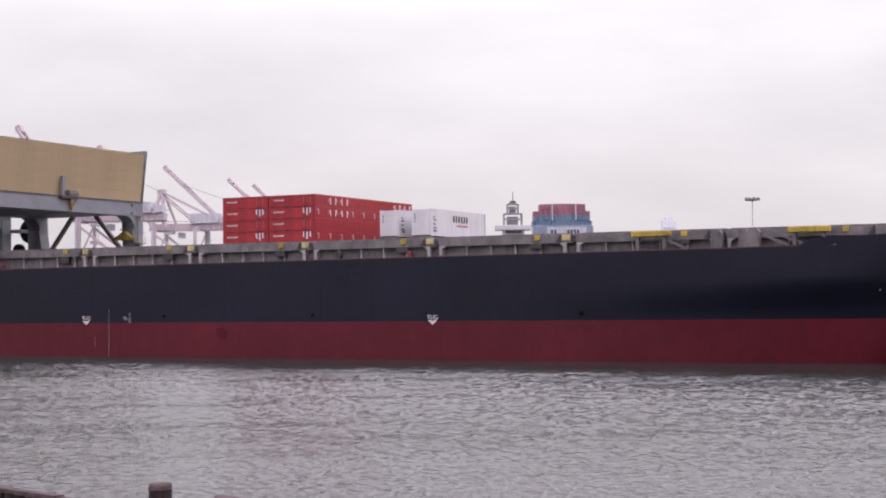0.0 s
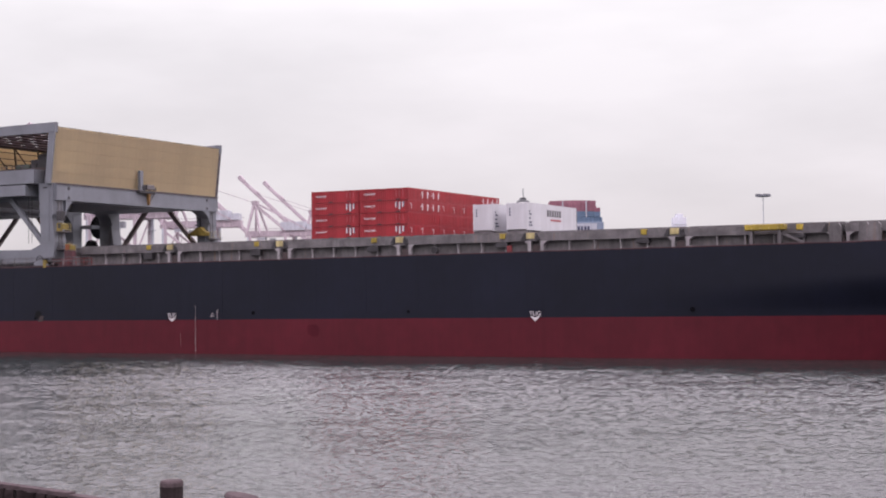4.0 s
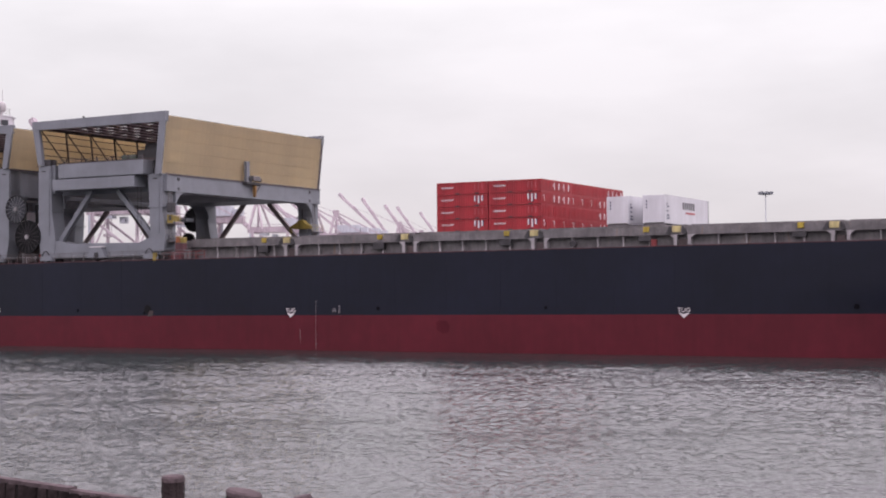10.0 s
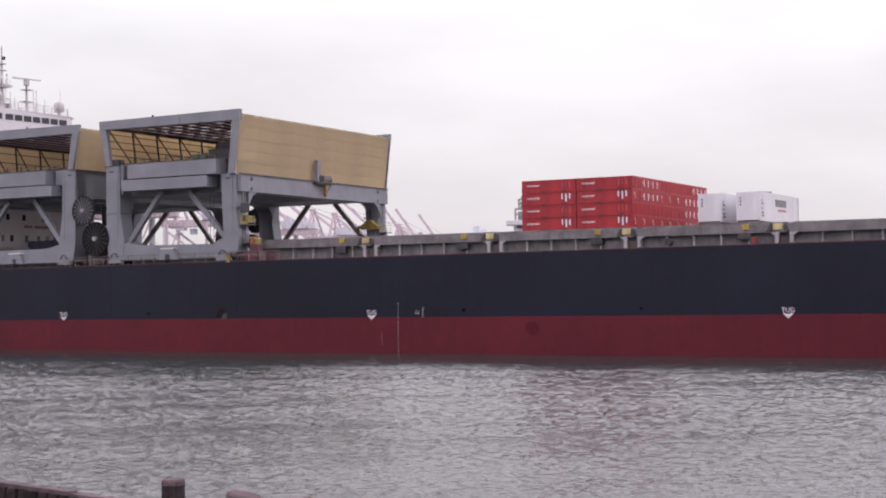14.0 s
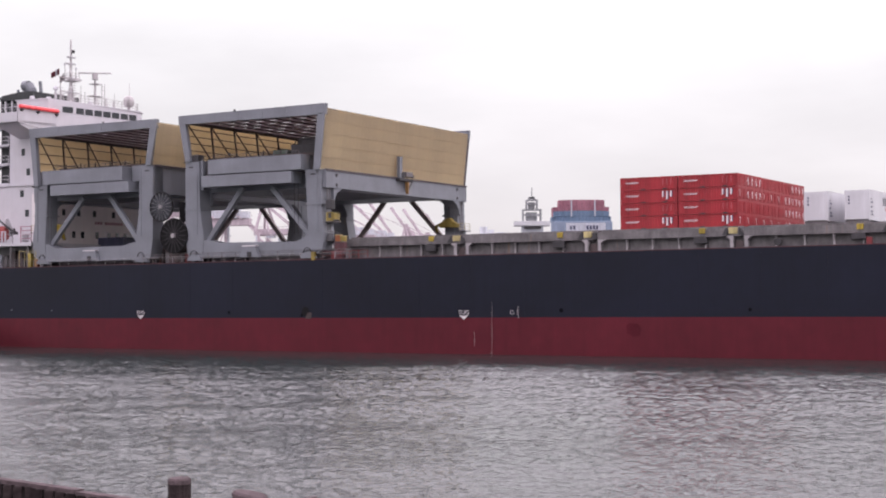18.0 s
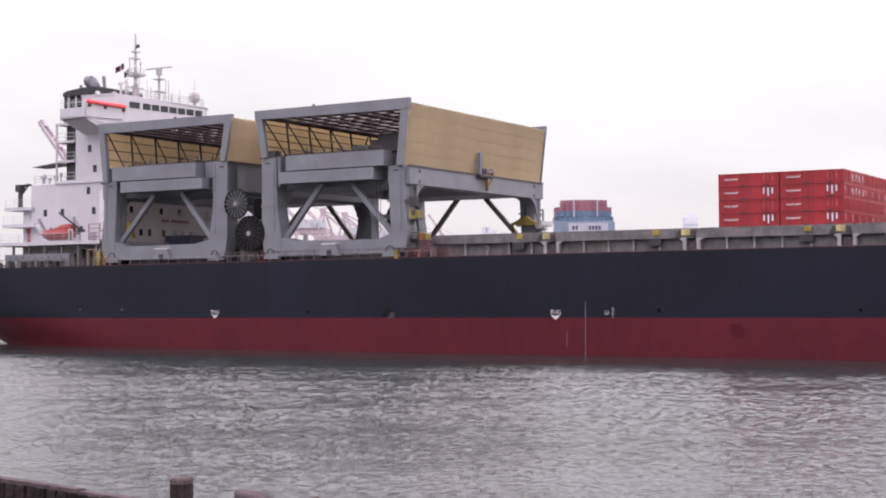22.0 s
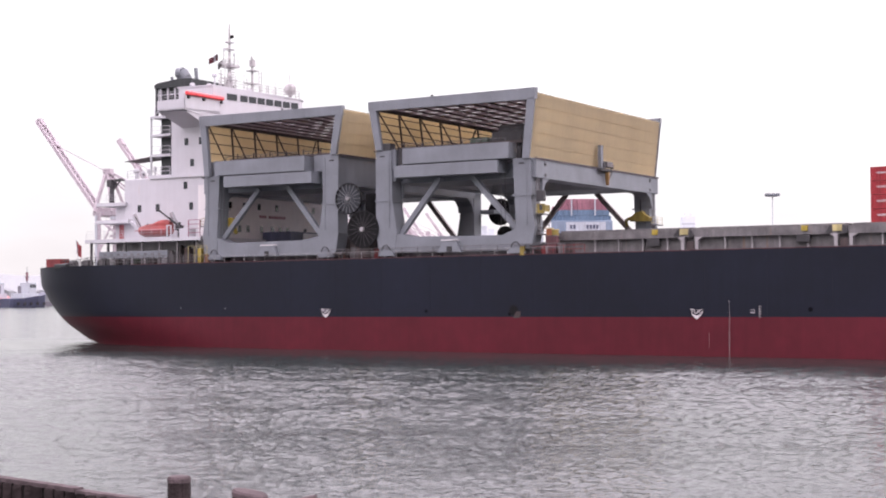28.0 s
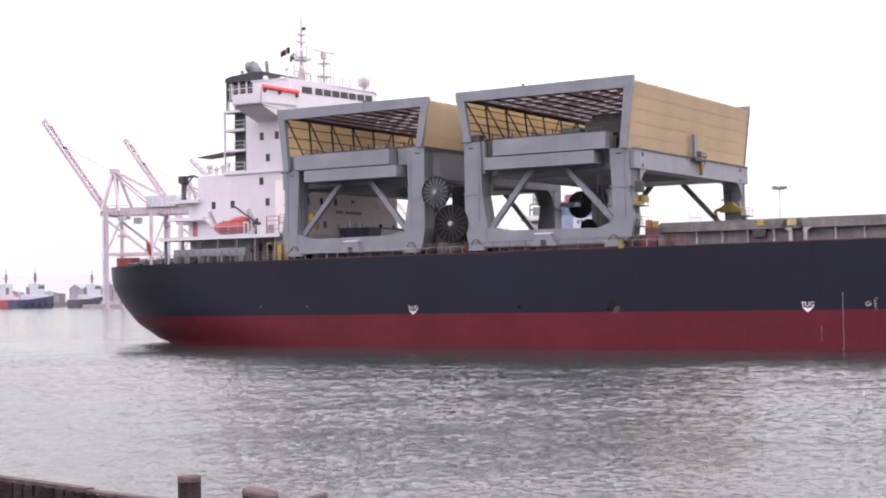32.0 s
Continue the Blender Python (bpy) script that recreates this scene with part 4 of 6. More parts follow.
# ---- deck cargo ----
def red_box(bold, door):
    """door: 0 a bare end, 1 thin strokes on it, 2 bold white slashes."""
    c = thing("half_height_container", "red half-height steel container with white side markings" if bold else "red half-height steel container with faded markings", "container", "stacked red containers")
    L_, W_, H_ = 6.058, 2.438, 1.29
    b = bmesh.new()
    n = 22
    for s in (-1, 1):
        prev = None
        for k in range(4 * n + 1):
            ph = k % 4
            x = -L_ / 2 + 0.12 + (L_ - 0.24) * k / (4 * n)
            y = s * (W_ / 2 - (0.012 if ph in (0, 1) else 0.05))
            v = (b.verts.new((x, y, 0.14)), b.verts.new((x, y, H_ - 0.12)))
            if prev:
                b.faces.new((prev[0], v[0], v[1], prev[1]))
            prev = v
    box(-L_ / 2 + 0.06, L_ / 2 - 0.06, -W_ / 2 + 0.06, W_ / 2 - 0.06, 0.1, H_ - 0.06, b)
    part("body", b, RED, c)
    for sx in (-1, 1):
        for sy in (-1, 1):
            part("corner_post", box(sx * L_ / 2 - 0.08 * (1 + sx), sx * L_ / 2 + 0.08 * (1 - sx), sy * W_ / 2 - 0.08 * (1 + sy), sy * W_ / 2 + 0.08 * (1 - sy), 0, H_), RED, c)
    for sy in (-1, 1):
        y = sy * (W_ / 2 - 0.04)
        part("top_rail", box(-L_ / 2 + 0.1, L_ / 2 - 0.1, y - 0.045, y + 0.045, H_ - 0.13, H_ - 0.01), RED, c)
        part("bottom_rail", box(-L_ / 2 + 0.1, L_ / 2 - 0.1, y - 0.045, y + 0.045, 0.02, 0.16), RED, c)
        for s in (-0.55, 1.75):
            part("fork_pocket", box(s - 0.24, s + 0.24, sy * (W_ / 2) - 0.012, sy * (W_ / 2) + 0.012, 0.02, 0.15), DARK, c)
    for sx in (-1, 1):
        for z0, z1 in ((0.0, 0.15), (H_ - 0.14, H_)):
            part("end_rail", box(sx * L_ / 2 - 0.035 * (1 + sx), sx * L_ / 2 + 0.035 * (1 - sx), -W_ / 2 + 0.16, W_ / 2 - 0.16, z0, z1), RED, c)
    y = -W_ / 2 - 0.008
    logo = bmesh.new()
    for k in range(8):
        x = -2.45 + k * 0.185
        prism([(x, 0.70), (x + 0.09, 0.70), (x + 0.12, 0.80 + 0.03 * (k % 2)), (x + 0.03, 0.82)], "y", y - 0.01, y + 0.02, logo)
    prism([(-2.42, 0.65), (-1.2, 0.66), (-1.1, 0.70), (-2.3, 0.69)], "y", y - 0.01, y + 0.02, logo)
    part("side_logo", logo, MARK, c, "white slanted wordmark strokes")
    if bold:
        for k, (h, w) in enumerate(((0.58, 0.13), (0.8, 0.16), (0.58, 0.13))):
            s = part("side_stripe", box(1.45 + k * 0.42, 1.45 + k * 0.42 + w, y - 0.01, y + 0.02, 1.12 - h, 1.12), MARK, c)
            part("stripe_edge", box(1.45 + k * 0.42 + w, 1.55 + k * 0.42 + w, y - 0.009, y + 0.02, 1.14 - h, 1.12), NAVY, s)
    else:
        for k in range(3):
            part("side_stripe", box(1.5 + k * 0.42, 1.56 + k * 0.42, y - 0.01, y + 0.02, 0.45, 1.05), TUGRED, c)
    for k, sy in enumerate((-1, 1)):
        d = part("door", box(L_ / 2 - 0.03, L_ / 2 + 0.012, min(sy * 0.02, sy * 1.1), max(sy * 0.02, sy * 1.1), 0.14, H_ - 0.12), RED, c)
        for w in (0.35, 0.8):
            part("locking_bar", tube((L_ / 2 + 0.04, sy * w, 0.1), (L_ / 2 + 0.04, sy * w, H_ - 0.1), 0.025, seg=6), RED, d)
        e = L_ / 2
        if door == 1 and sy < 0:
            part("door_mark", prism([(-0.62, 0.36), (-0.54, 0.36), (-0.56, 1.0), (-0.64, 1.0)], "x", e + 0.012, e + 0.03), MARK, d)
            part("door_mark", prism([(-0.92, 0.88), (-0.62, 0.92), (-0.62, 1.0), (-0.92, 0.96)], "x", e + 0.012, e + 0.03), MARK, d)
        elif door == 2:
            part("door_mark", prism([(sy * 0.62, 0.30), (sy * 0.46, 0.30), (sy * 0.50, 1.02), (sy * 0.68, 1.02)], "x", e + 0.012, e + 0.03), MARK, d)
            part("door_mark", prism([(sy * 1.0, 0.62), (sy * 0.9, 0.60), (sy * 0.62, 0.92), (sy * 0.66, 1.04)], "x", e + 0.013, e + 0.028), MARK, d)
    return c


STRONG_ENDS = {0: (6, 7, 8), 1: (6, 7, 8), 2: (1, 2, 6, 7, 8), 3: (1, 2, 7, 8)}
kinds, used = {}, set()
for tier in range(4):
    for col in range(9):
        for k in range(2):
            bold = tier in (0, 2)
            door = 0 if k == 0 else 2 if col in STRONG_ENDS[tier] else 1 if bold else 0
            m = pose(18.19 + 6.16 * k, 5.23 + 1.22 + 2.45 * col, 12.42 + 1.305 * tier)
            if (bold, door) in used:
                rides(copy_thing(kinds[bold, door], m), m)
            else:
                used.add((bold, door))
                kinds[bold, door] = rides(red_box(bold, door), m)


def reefer(words):
    c = thing("refrigerated_container", "long white refrigerated container with dark side lettering" if words else "long white refrigerated container stowed across the deck", "container", "white containers on deck")
    x, y, h = 1.2, 13.6, 2.93
    b = bmesh.new()
    n = 60
    for s in (-1, 1):
        prev = None
        for k in range(2 * n + 1):
            yy = 0.12 + (y - 0.24) * k / (2 * n)
            v = (b.verts.new((s * (x - (0.0 if (k // 2) % 2 else 0.012)), yy, 0.15)), b.verts.new((s * (x - (0.0 if (k // 2) % 2 else 0.012)), yy, h - 0.1)))
            if prev:
                b.faces.new((prev[0], v[0], v[1], prev[1]))
            prev = v
    box(-x + 0.03, x - 0.03, 0.04, y - 0.04, 0.08, h - 0.04, b)
    part("body", b, CWHITE, c)
    for sx in (-1, 1):
        for yy in (0.0, y - 0.14):
            part("corner_post", box(sx * x - 0.07 * (1 + sx), sx * x + 0.07 * (1 - sx), yy, yy + 0.14, 0, h), CWHITE if yy < 1 else DARK, c)
        part("top_rail", box(sx * x - 0.05 * (1 + sx), sx * x + 0.05 * (1 - sx), 0.1, y - 0.1, h - 0.12, h), CWHITE, c)
        part("bottom_rail", box(sx * x - 0.05 * (1 + sx), sx * x + 0.05 * (1 - sx), 0.1, y - 0.1, 0, 0.16), CWHITE, c)
    part("end_panel", box(-x + 0.1, x - 0.1, -0.02, 0.06, 0.1, h - 0.1), CWHITE, c)
    for k in range(3):
        part("end_mark", box(-x + 0.35, -x + 0.5, -0.035, 0.0, 1.55 + 0.32 * k, 1.75 + 0.32 * k), NAVY, c)
    for z, w in ((1.95, 0.12), (1.65, 0.3), (1.2, 0.22), (0.75, 0.35), (0.45, 0.4)):
        part("side_mark", box(x, x + 0.02, 0.55, 0.55 + w * 2, z, z + 0.16), NAVY, c)
    if words:
        for k in range(6):
            yy = 5.3 + k * 0.66
            part("name_mark", box(x, x + 0.025, yy, yy + 0.34, 1.62, 2.36), DARK, c, "dark upright lettering bar")
        part("name_underline", box(x, x + 0.024, 6.2, 9.0, 1.16, 1.36), TUGRED, c, "small red line under the name")
    return c


for x, words in ((33.29, False), (37.27, True)):
    rides(reefer(words), pose(x, 11.1, 12.98))
    for y in (11.2, 23.9):
        part("pedestal", box(x - 1.15, x + 1.15, y, y + 0.5, 12.38, 12.98), COAM, ship, "low steel pedestal under a container")


# ---- deckhouse, bridge and funnel aft ----
def window(parent, c, axis, w=0.45, h=0.75, material=GLASS):
    """A small framed window in a wall that faces forward (x) or outboard (y)."""
    x, y, z = c
    if axis == "y":
        fr = part("window", box(x - w / 2 - 0.07, x + w / 2 + 0.07, y - 0.05, y + 0.02, z - h / 2 - 0.07, z + h / 2 + 0.07), WHITE, parent)
        fr.data.materials.clear()
        fr.data.materials.append(material)
    else:
        fr = part("window", box(x - 0.02, x + 0.05, y - w / 2, y + w / 2, z - h / 2, z + h / 2), material, parent)
    return fr


block = part("accommodation_block", box(-78.6, -65.3, 6.0, 25.5, 9.8, 20.65, bevel=0.12), WHITE, ship, "white steel accommodation block")
for x, z in ((-76.0, 16.9), (-73.0, 16.9), (-68.5, 19.5), (-67.6, 16.95)):
    window(block, (x, 6.0, z), "y")
# coloured lighter than the other walls to offset the shade under the gantry
front = part("front_block", box(-65.3, -63.0, 4.5, 27.0, 9.8, 19.3, bevel=0.1), FRONT, ship, "cream-white forward wall of the deckhouse, coloured lighter than the sides")
for y in (9.6, 11.2, 13.9, 16.1, 17.7, 19.2, 23.0, 26.0):
    window(front, (-63.0, y, 14.2), "x", 0.55, 0.85)
for y in (7.8, 10.5, 13.4, 17.0, 22.6, 24.8):
    window(front, (-63.0, y, 17.0), "x", 0.55, 0.8)
for k in range(10):
    part("notice_stroke", box(-63.0, -62.95, 13.5 + 0.5 * k + (0.4 if k > 2 else 0.0), 13.85 + 0.5 * k + (0.4 if k > 2 else 0.0), 15.65, 16.0), MAROON, front)
part("store_box", box(-62.9, -58.5, 14.0, 24.5, 12.6, 13.9, bevel=0.06), NAVY, ship, "dark deck store with pale door")
part("store_door", box(-58.5, -58.42, 16.5, 21.0, 12.7, 13.7), CWHITE, ship)
tower = part("bridge_tower", box(-71.2, -65.6, 6.4, 24.6, 20.65, 28.2, bevel=0.1), WHITE, ship, "tall white bridge tower")
for x, z in ((-66.4, 24.9), (-68.7, 24.9), (-67.8, 22.3)):
    window(tower, (x, 6.4, z), "y")
part("ledge", box(-74.2, -65.1, 5.8, 6.4, 20.5, 20.72), WHITE, ship)
# open stair well with landings
part("stair_well_wall", box(-73.6, -71.2, 7.3, 22.0, 20.65, 29.0), BLACK, ship, "dark louvred wall behind the outside landings")
for z in (20.7, 23.3, 25.8, 28.1):
    land = part("landing", box(-74.5, -71.2, 6.2, 9.0, z, z + 0.28), WHITE, ship)
    if z < 28:
        part("landing_rail", railing([(-74.4, 6.3, z + 0.28), (-71.3, 6.3, z + 0.28)], 1.0, thick=0.05, bars=2), WHITE, land)
for x in (-74.4,):
    part("stair_post", box(x - 0.1, x + 0.1, 6.25, 6.45, 15.3, 28.2), WHITE, ship)
# wheelhouse with a raked row of windows
house = part("wheelhouse", prism([(-65.4, 7.5), (-62.9, 21.9), (-63.6, 23.3), (-70.5, 23.3), (-70.5, 7.0)], "z", 27.7, 31.7), WHITE, ship, "white wheelhouse")
for v in house.data.vertices:
    if v.co.z > 31:
        v.co.z -= 0.028 * (v.co.y - 7.5)
for k in range(8):
    u0 = 0.149 if k == 0 else 0.297 + (k - 1) * 0.0985
    u1 = u0 + (0.112 if k == 0 else 0.082)
    p0, p1 = Vector((-65.4, 7.5, 0)).lerp(Vector((-62.9, 21.9, 0)), u0), Vector((-65.4, 7.5, 0)).lerp(Vector((-62.9, 21.9, 0)), u1)
    out = Vector((0.985, -0.16, 0)) * 0.05
    b = bmesh.new()
    lo, hi = 30.2 - 0.16 * u0, 30.98 - 0.16 * u0
    vs = [b.verts.new(q + d + Vector((0, 0, z))) for d in (out, -out) for q, z in ((p0, lo), (p1, lo), (p1, hi), (p0, hi))]
    for q in ((0, 1, 2, 3), (4, 7, 6, 5), (0, 4, 5, 1), (1, 5, 6, 2), (2, 6, 7, 3), (3, 7, 4, 0)):
        b.faces.new([vs[i] for i in q])
    part("bridge_window", b, GLASS, house, "dark bridge window pane")
edge = part("roof_edge", prism([(-65.5, 7.4), (-62.75, 21.95), (-63.5, 23.5), (-70.7, 23.5), (-70.7, 6.9)], "z", 31.68, 31.84), WHITE, house)
for v in edge.data.vertices:
    v.co.z -= 0.028 * (v.co.y - 7.5)
part("roof_rail", railing([(-65.3, 8.5, 31.75), (-63.0, 21.8, 31.4)], 1.0, thick=0.06, step=1.3), PIPE, ship)
# near and far bridge wings: bulwark, sloped soffit
for s in (-1, 1):
    def wy(v):
        return v + 1.3 if s < 0 else 29.7 - v
    wing = part("bridge_wing", prism([(wy(0.7), 28.2), (wy(7.6), 27.4), (wy(7.6), 28.6), (wy(0.7), 28.4)], "x", -69.5, -65.2), WHITE, ship, "white open bridge wing")
    part("wing_bulwark", box(-65.35, -65.2, min(wy(0.7), wy(7.6)), max(wy(0.7), wy(7.6)), 28.2, 30.2), WHITE, wing)
    part("wing_bulwark", box(-69.5, -65.2, min(wy(0.7), wy(0.85)), max(wy(0.7), wy(0.85)), 28.2, 29.5), WHITE, wing)
    part("wing_rail", railing([(-69.4, wy(0.8), 29.5), (-65.4, wy(0.8), 29.5)], 1.0, thick=0.035), WHITE, wing)
    part("soffit", prism([(wy(0.9), 28.08), (wy(6.6), 26.1), (wy(6.6), 27.6), (wy(7.5), 27.7)], "x", -69.4, -65.3), WHITE, ship, "white sloping underside of the bridge wing")
part("canvas_roll", tube((-65.05, 2.2, 30.2), (-65.05, 8.9, 30.2), 0.24, seg=10), ORANGE, ship, "rolled orange canvas dodger on the wing")
for y in (2.6, 5.4, 8.7):
    part("wing_lamp", tube((-64.95, y, 29.75), (-65.2, y, 29.75), 0.2), DARK, ship)
# funnel behind the bridge
funnel = part("funnel", prism([(-79.75, 33.45), (-79.1, 33.72), (-75.6, 34.02), (-73.5, 33.95), (-73.4, 32.95), (-79.75, 33.0)], "y", 12.8, 21.5), BLACK, ship, "black funnel casing with exhaust pipes")
# dark openings behind the white frames, put in as a solid black box
part("casing_louvre", box(-79.4, -73.9, 13.3, 21.0, 30.6, 33.05), BLACK, funnel)
part("casing_edge", box(-79.75, -79.45, 13.0, 13.3, 29.0, 33.1), BLACK, funnel)
for k in range(5):
    part("casing_frame", box(-78.9 + 1.2 * k, -78.72 + 1.2 * k, 12.95, 13.15, 30.8, 33.0), WHITE, funnel)
for k in range(4):
    part("casing_frame", box(-73.75, -73.6, 12.9 + 1.5 * k, 13.1 + 1.5 * k, 30.8, 33.0), WHITE, funnel)
part("casing_rail", box(-79.4, -73.6, 12.93, 13.05, 32.05, 32.17), WHITE, funnel)
part("casing_rail", box(-73.72, -73.6, 13.0, 18.0, 32.05, 32.17), WHITE, funnel)
for x, y, h, r in ((-79.2, 15.9, 34.9, 0.2), (-78.3, 16.2, 34.7, 0.2), (-75.7, 16.6, 35.9, 0.24), (-78.2, 19, 34.5, 0.3)):
    part("exhaust_pipe", tube((x, y, 33.2), (x - 0.3, y, h), r), GREY, funnel)
cowl = tube((-76.9, 16.5, 33.4), (-77.4, 16.5, 34.75), 0.62)
tube((-77.4, 16.5, 34.65), (-78.1, 16.5, 35.4), 0.64, 0.78, bm=cowl)
tube((-78.1, 16.5, 35.4), (-78.9, 16.4, 35.45), 0.78, 0.72, bm=cowl)
part("ventilator_cowl", cowl, GREY, ship, "grey bent ventilator cowl")
part("funnel_trunk", box(-78.4, -73.6, 13.4, 22.0, 20.6, 30.62), WHITE, ship, "white casing below the funnel")
part("funnel_rail", railing([(-74.0, 6.6, 28.4), (-70.0, 6.6, 28.4)], 1.2, thick=0.07), WHITE, ship)
# signal mast with yards and flags
mast = part("signal_mast", tube((-70.5, 16.8, 31.3), (-70.5, 16.8, 41.2), 0.3, 0.1, seg=10), PIPE, ship, "pale grey signal mast")
for z, w in ((34.0, 1.6), (35.9, 2.1), (37.9, 0.9), (38.8, 0.7)):
    part("yard", beam((-70.5, 16.8 - w, z), (-70.5, 16.8 + w, z), 0.16), PIPE, mast)
    part("yard_platform", box(-70.9, -69.9, 16.4, 17.2, z - 0.08, z), WHITE, mast)
for z in (32.5, 34.4, 36.6):
    part("mast_lamp", tube((-70.1, 16.3, z), (-70.1, 16.3, z + 0.35), 0.16, seg=8), MARK, mast)
part("mast_platform", box(-71.3, -69.6, 15.9, 17.7, 35.5, 35.62), PIPE, mast)
part("platform_rail", railing([(-71.2, 16.0, 35.62), (-69.7, 16.0, 35.62), (-69.7, 17.6, 35.62)], 0.9, thick=0.05, step=0.8), PIPE, mast)
for y, h in ((15.7, 37.6), (17.8, 37.2)):
    part("side_pole", tube((-70.5, y, 35.6), (-70.5, y, h), 0.08, 0.05, seg=6), PIPE, mast)
    part("pole_lamp", tube((-70.5, y, h), (-70.5, y, h + 0.3), 0.15, seg=8), WHITE, mast)
for k in range(12):
    part("mast_rung", box(-70.05, -69.75, 16.6, 17.0, 31.8 + 0.34 * k, 31.86 + 0.34 * k), PIPE, mast)
aux = part("aerial_mast", tube((-68.9, 13.2, 31.4), (-68.9, 13.2, 34.6), 0.12, 0.07, seg=8), PIPE, ship)
for z, w in ((33.2, 0.7), (34.1, 0.5)):
    part("yard", beam((-68.9, 13.2 - w, z), (-68.9, 13.2 + w, z), 0.09), PIPE, aux)
for y, h in ((10.4, 1.9), (12.0, 1.5), (14.8, 2.1), (17.4, 1.4), (18.8, 1.7), (20.2, 1.3)):
    part("deck_stanchion", tube((-66.0, y, 31.3), (-66.0, y, 31.4 + h), 0.07, 0.05, seg=6), PIPE, ship)
for x in (-71.4, -69.7):
    part("mast_stay", tube((x, 16.8, 31.3), (-70.5, 16.8, 35.8), 0.1, seg=6), PIPE, mast)


def flag(parent, x, y, z, w, h, material, tilt):
    b = bmesh.new()
    n = 8
    rows = [[b.verts.new((x - w * k / n * math.cos(tilt), y + 0.12 * math.sin(k * 1.3), z - h * r / 3 - w * k / n * math.sin(tilt))) for k in range(n + 1)] for r in range(4)]
    for A, B in zip(rows, rows[1:]):
        for i in range(n):
            b.faces.new((A[i], A[i + 1], B[i + 1], B[i]))
    bmesh.ops.solidify(b, geom=b.faces[:], thickness=0.02)
    return part("flag", b, material, parent)


flag(mast, -70.45, 16.8, 39.7, -0.75, 0.45, DARK, 0.1)
flag(mast, -71.9, 15.4, 36.9, 0.8, 0.75, FLAGRED, 0.25)
flag(mast, -71.55, 15.4, 37.1, 0.34, 0.8, WHITE, 0.25)
flag(mast, -71.3, 15.4, 37.15, 0.24, 0.8, FLAGRED, 0.25)
flag(mast, -70.95, 16.0, 36.5, 0.85, 0.8, COAM, 0.55)
# radar mast whose scanner turns
radar = part("radar_mast", tube((-70.4, 21.4, 31.0), (-70.4, 21.4, 36.6), 0.2, 0.14, seg=8), PIPE, ship, "slim pale radar mast with a ladder")
for z, w in ((33.9, 0.9), (35.6, 0.6)):
    part("radar_platform", box(-71.0, -69.7, 21.4 - w, 21.4 + w, z, z + 0.1), PIPE, radar)
part("radar_motor", tube((-70.4, 21.4, 36.3), (-70.4, 21.4, 37.1), 0.42, seg=12), PIPE, radar)
for y in (22.3, 22.9):
    part("ladder_stile", beam((-70.0, y, 31.2), (-70.0, y, 35.8), 0.07), PIPE, radar)
for k in range(8):
    part("ladder_rung", beam((-70.0, 22.3, 31.6 + 0.55 * k), (-70.0, 22.9, 31.6 + 0.55 * k), 0.05), PIPE, radar)
scanner = part("radar_scanner", box(-2.25, 2.25, -0.09, 0.09, 0.0, 0.2, bevel=0.05), PIPE, ship, "slim pale turning radar scanner")
SCANNER_AT = (-70.4, 21.4, 37.1)
part("second_radar", tube((-71.3, 14.8, 31.0), (-71.3, 14.8, 34.1), 0.12), WHITE, ship)
part("radar_dome_small", lathe([(0.05, 0), (0.35, 0.1), (0.35, 0.35), (0.2, 0.55), (0.02, 0.6)], (-71.3, 14.8, 34.1), 12), WHITE, ship)
part("satellite_dome", lathe([(0.3, 0), (0.22, 0.1), (0.22, 0.6), (0.62, 0.72), (0.74, 1.1), (0.74, 1.6), (0.6, 1.95), (0.3, 2.1), (0.03, 2.13)], (-63.7, 20.8, 31.3), 20), PIPE, ship, "pale grey satellite dome")
for y, h in ((9.5, 3.4), (11.5, 2.2), (13.2, 2.8), (18.2, 1.9), (19.6, 2.4), (22.6, 4.2), (24.0, 1.6)):
    part("whip_antenna", tube((-65.2, y, 31.3), (-65.2, y, 31.3 + h), 0.06, 0.03, seg=6), PIPE, ship)
for x, y in ((-71.5, 10.5), (-70.2, 12.2), (-69.0, 18.8)):
    part("search_light", tube((x, y, 31.3), (x, y, 32.4), 0.1, seg=8), WHITE, ship)
    part("lamp_head", tube((x, y, 32.6), (x + 0.4, y, 32.6), 0.28, seg=10), WHITE, ship)

# ---- aft decks ----
for x0, x1, y0, z, label in ((-81.0, -62.4, 1.6, 12.55, "boat deck with a pale fascia"), (-82.2, -76.5, 4.5, 15.1, ""), (-82.9, -78.0, 5.5, 17.35, "")):
    d = part("deck_slab", box(x0, x1, y0, 29.0, z, z + 0.42), WHITE, ship, label)
    part("slab_rail", railing([(x0 + 0.1, y0 + 0.1, z + 0.42), (x1 - 0.1, y0 + 0.1, z + 0.42)], 1.0, thick=0.035), WHITE, d)
part("after_house", box(-78.6, -66.0, 4.6, 26.0, 9.7, 12.55), PIPE, ship)
part("after_house_upper", box(-80.5, -78.6, 6.5, 24.0, 12.9, 17.35), WHITE, ship)
part("red_door", box(-79.8, -79.1, 6.42, 6.5, 13.1, 15.0), TUGRED, ship, "red fire locker door")
for x in (-80.2, -77.4, -74.6, -71.8, -69.0, -66.2, -63.2):
    part("deck_pillar", box(x - 0.12, x + 0.12, 1.8, 2.05, deck_z(x), 12.55), COAM, ship)
part("mooring_rail", railing([(-80.5, 1.3, 9.75), (-62.5, 0.5, 9.8)], 1.0, thick=0.07), COAM, ship)
part("side_screen", box(-78.7, -67.6, 1.7, 1.8, 10.6, 11.45), GREY, ship, "pale grey side screen under the boat deck")
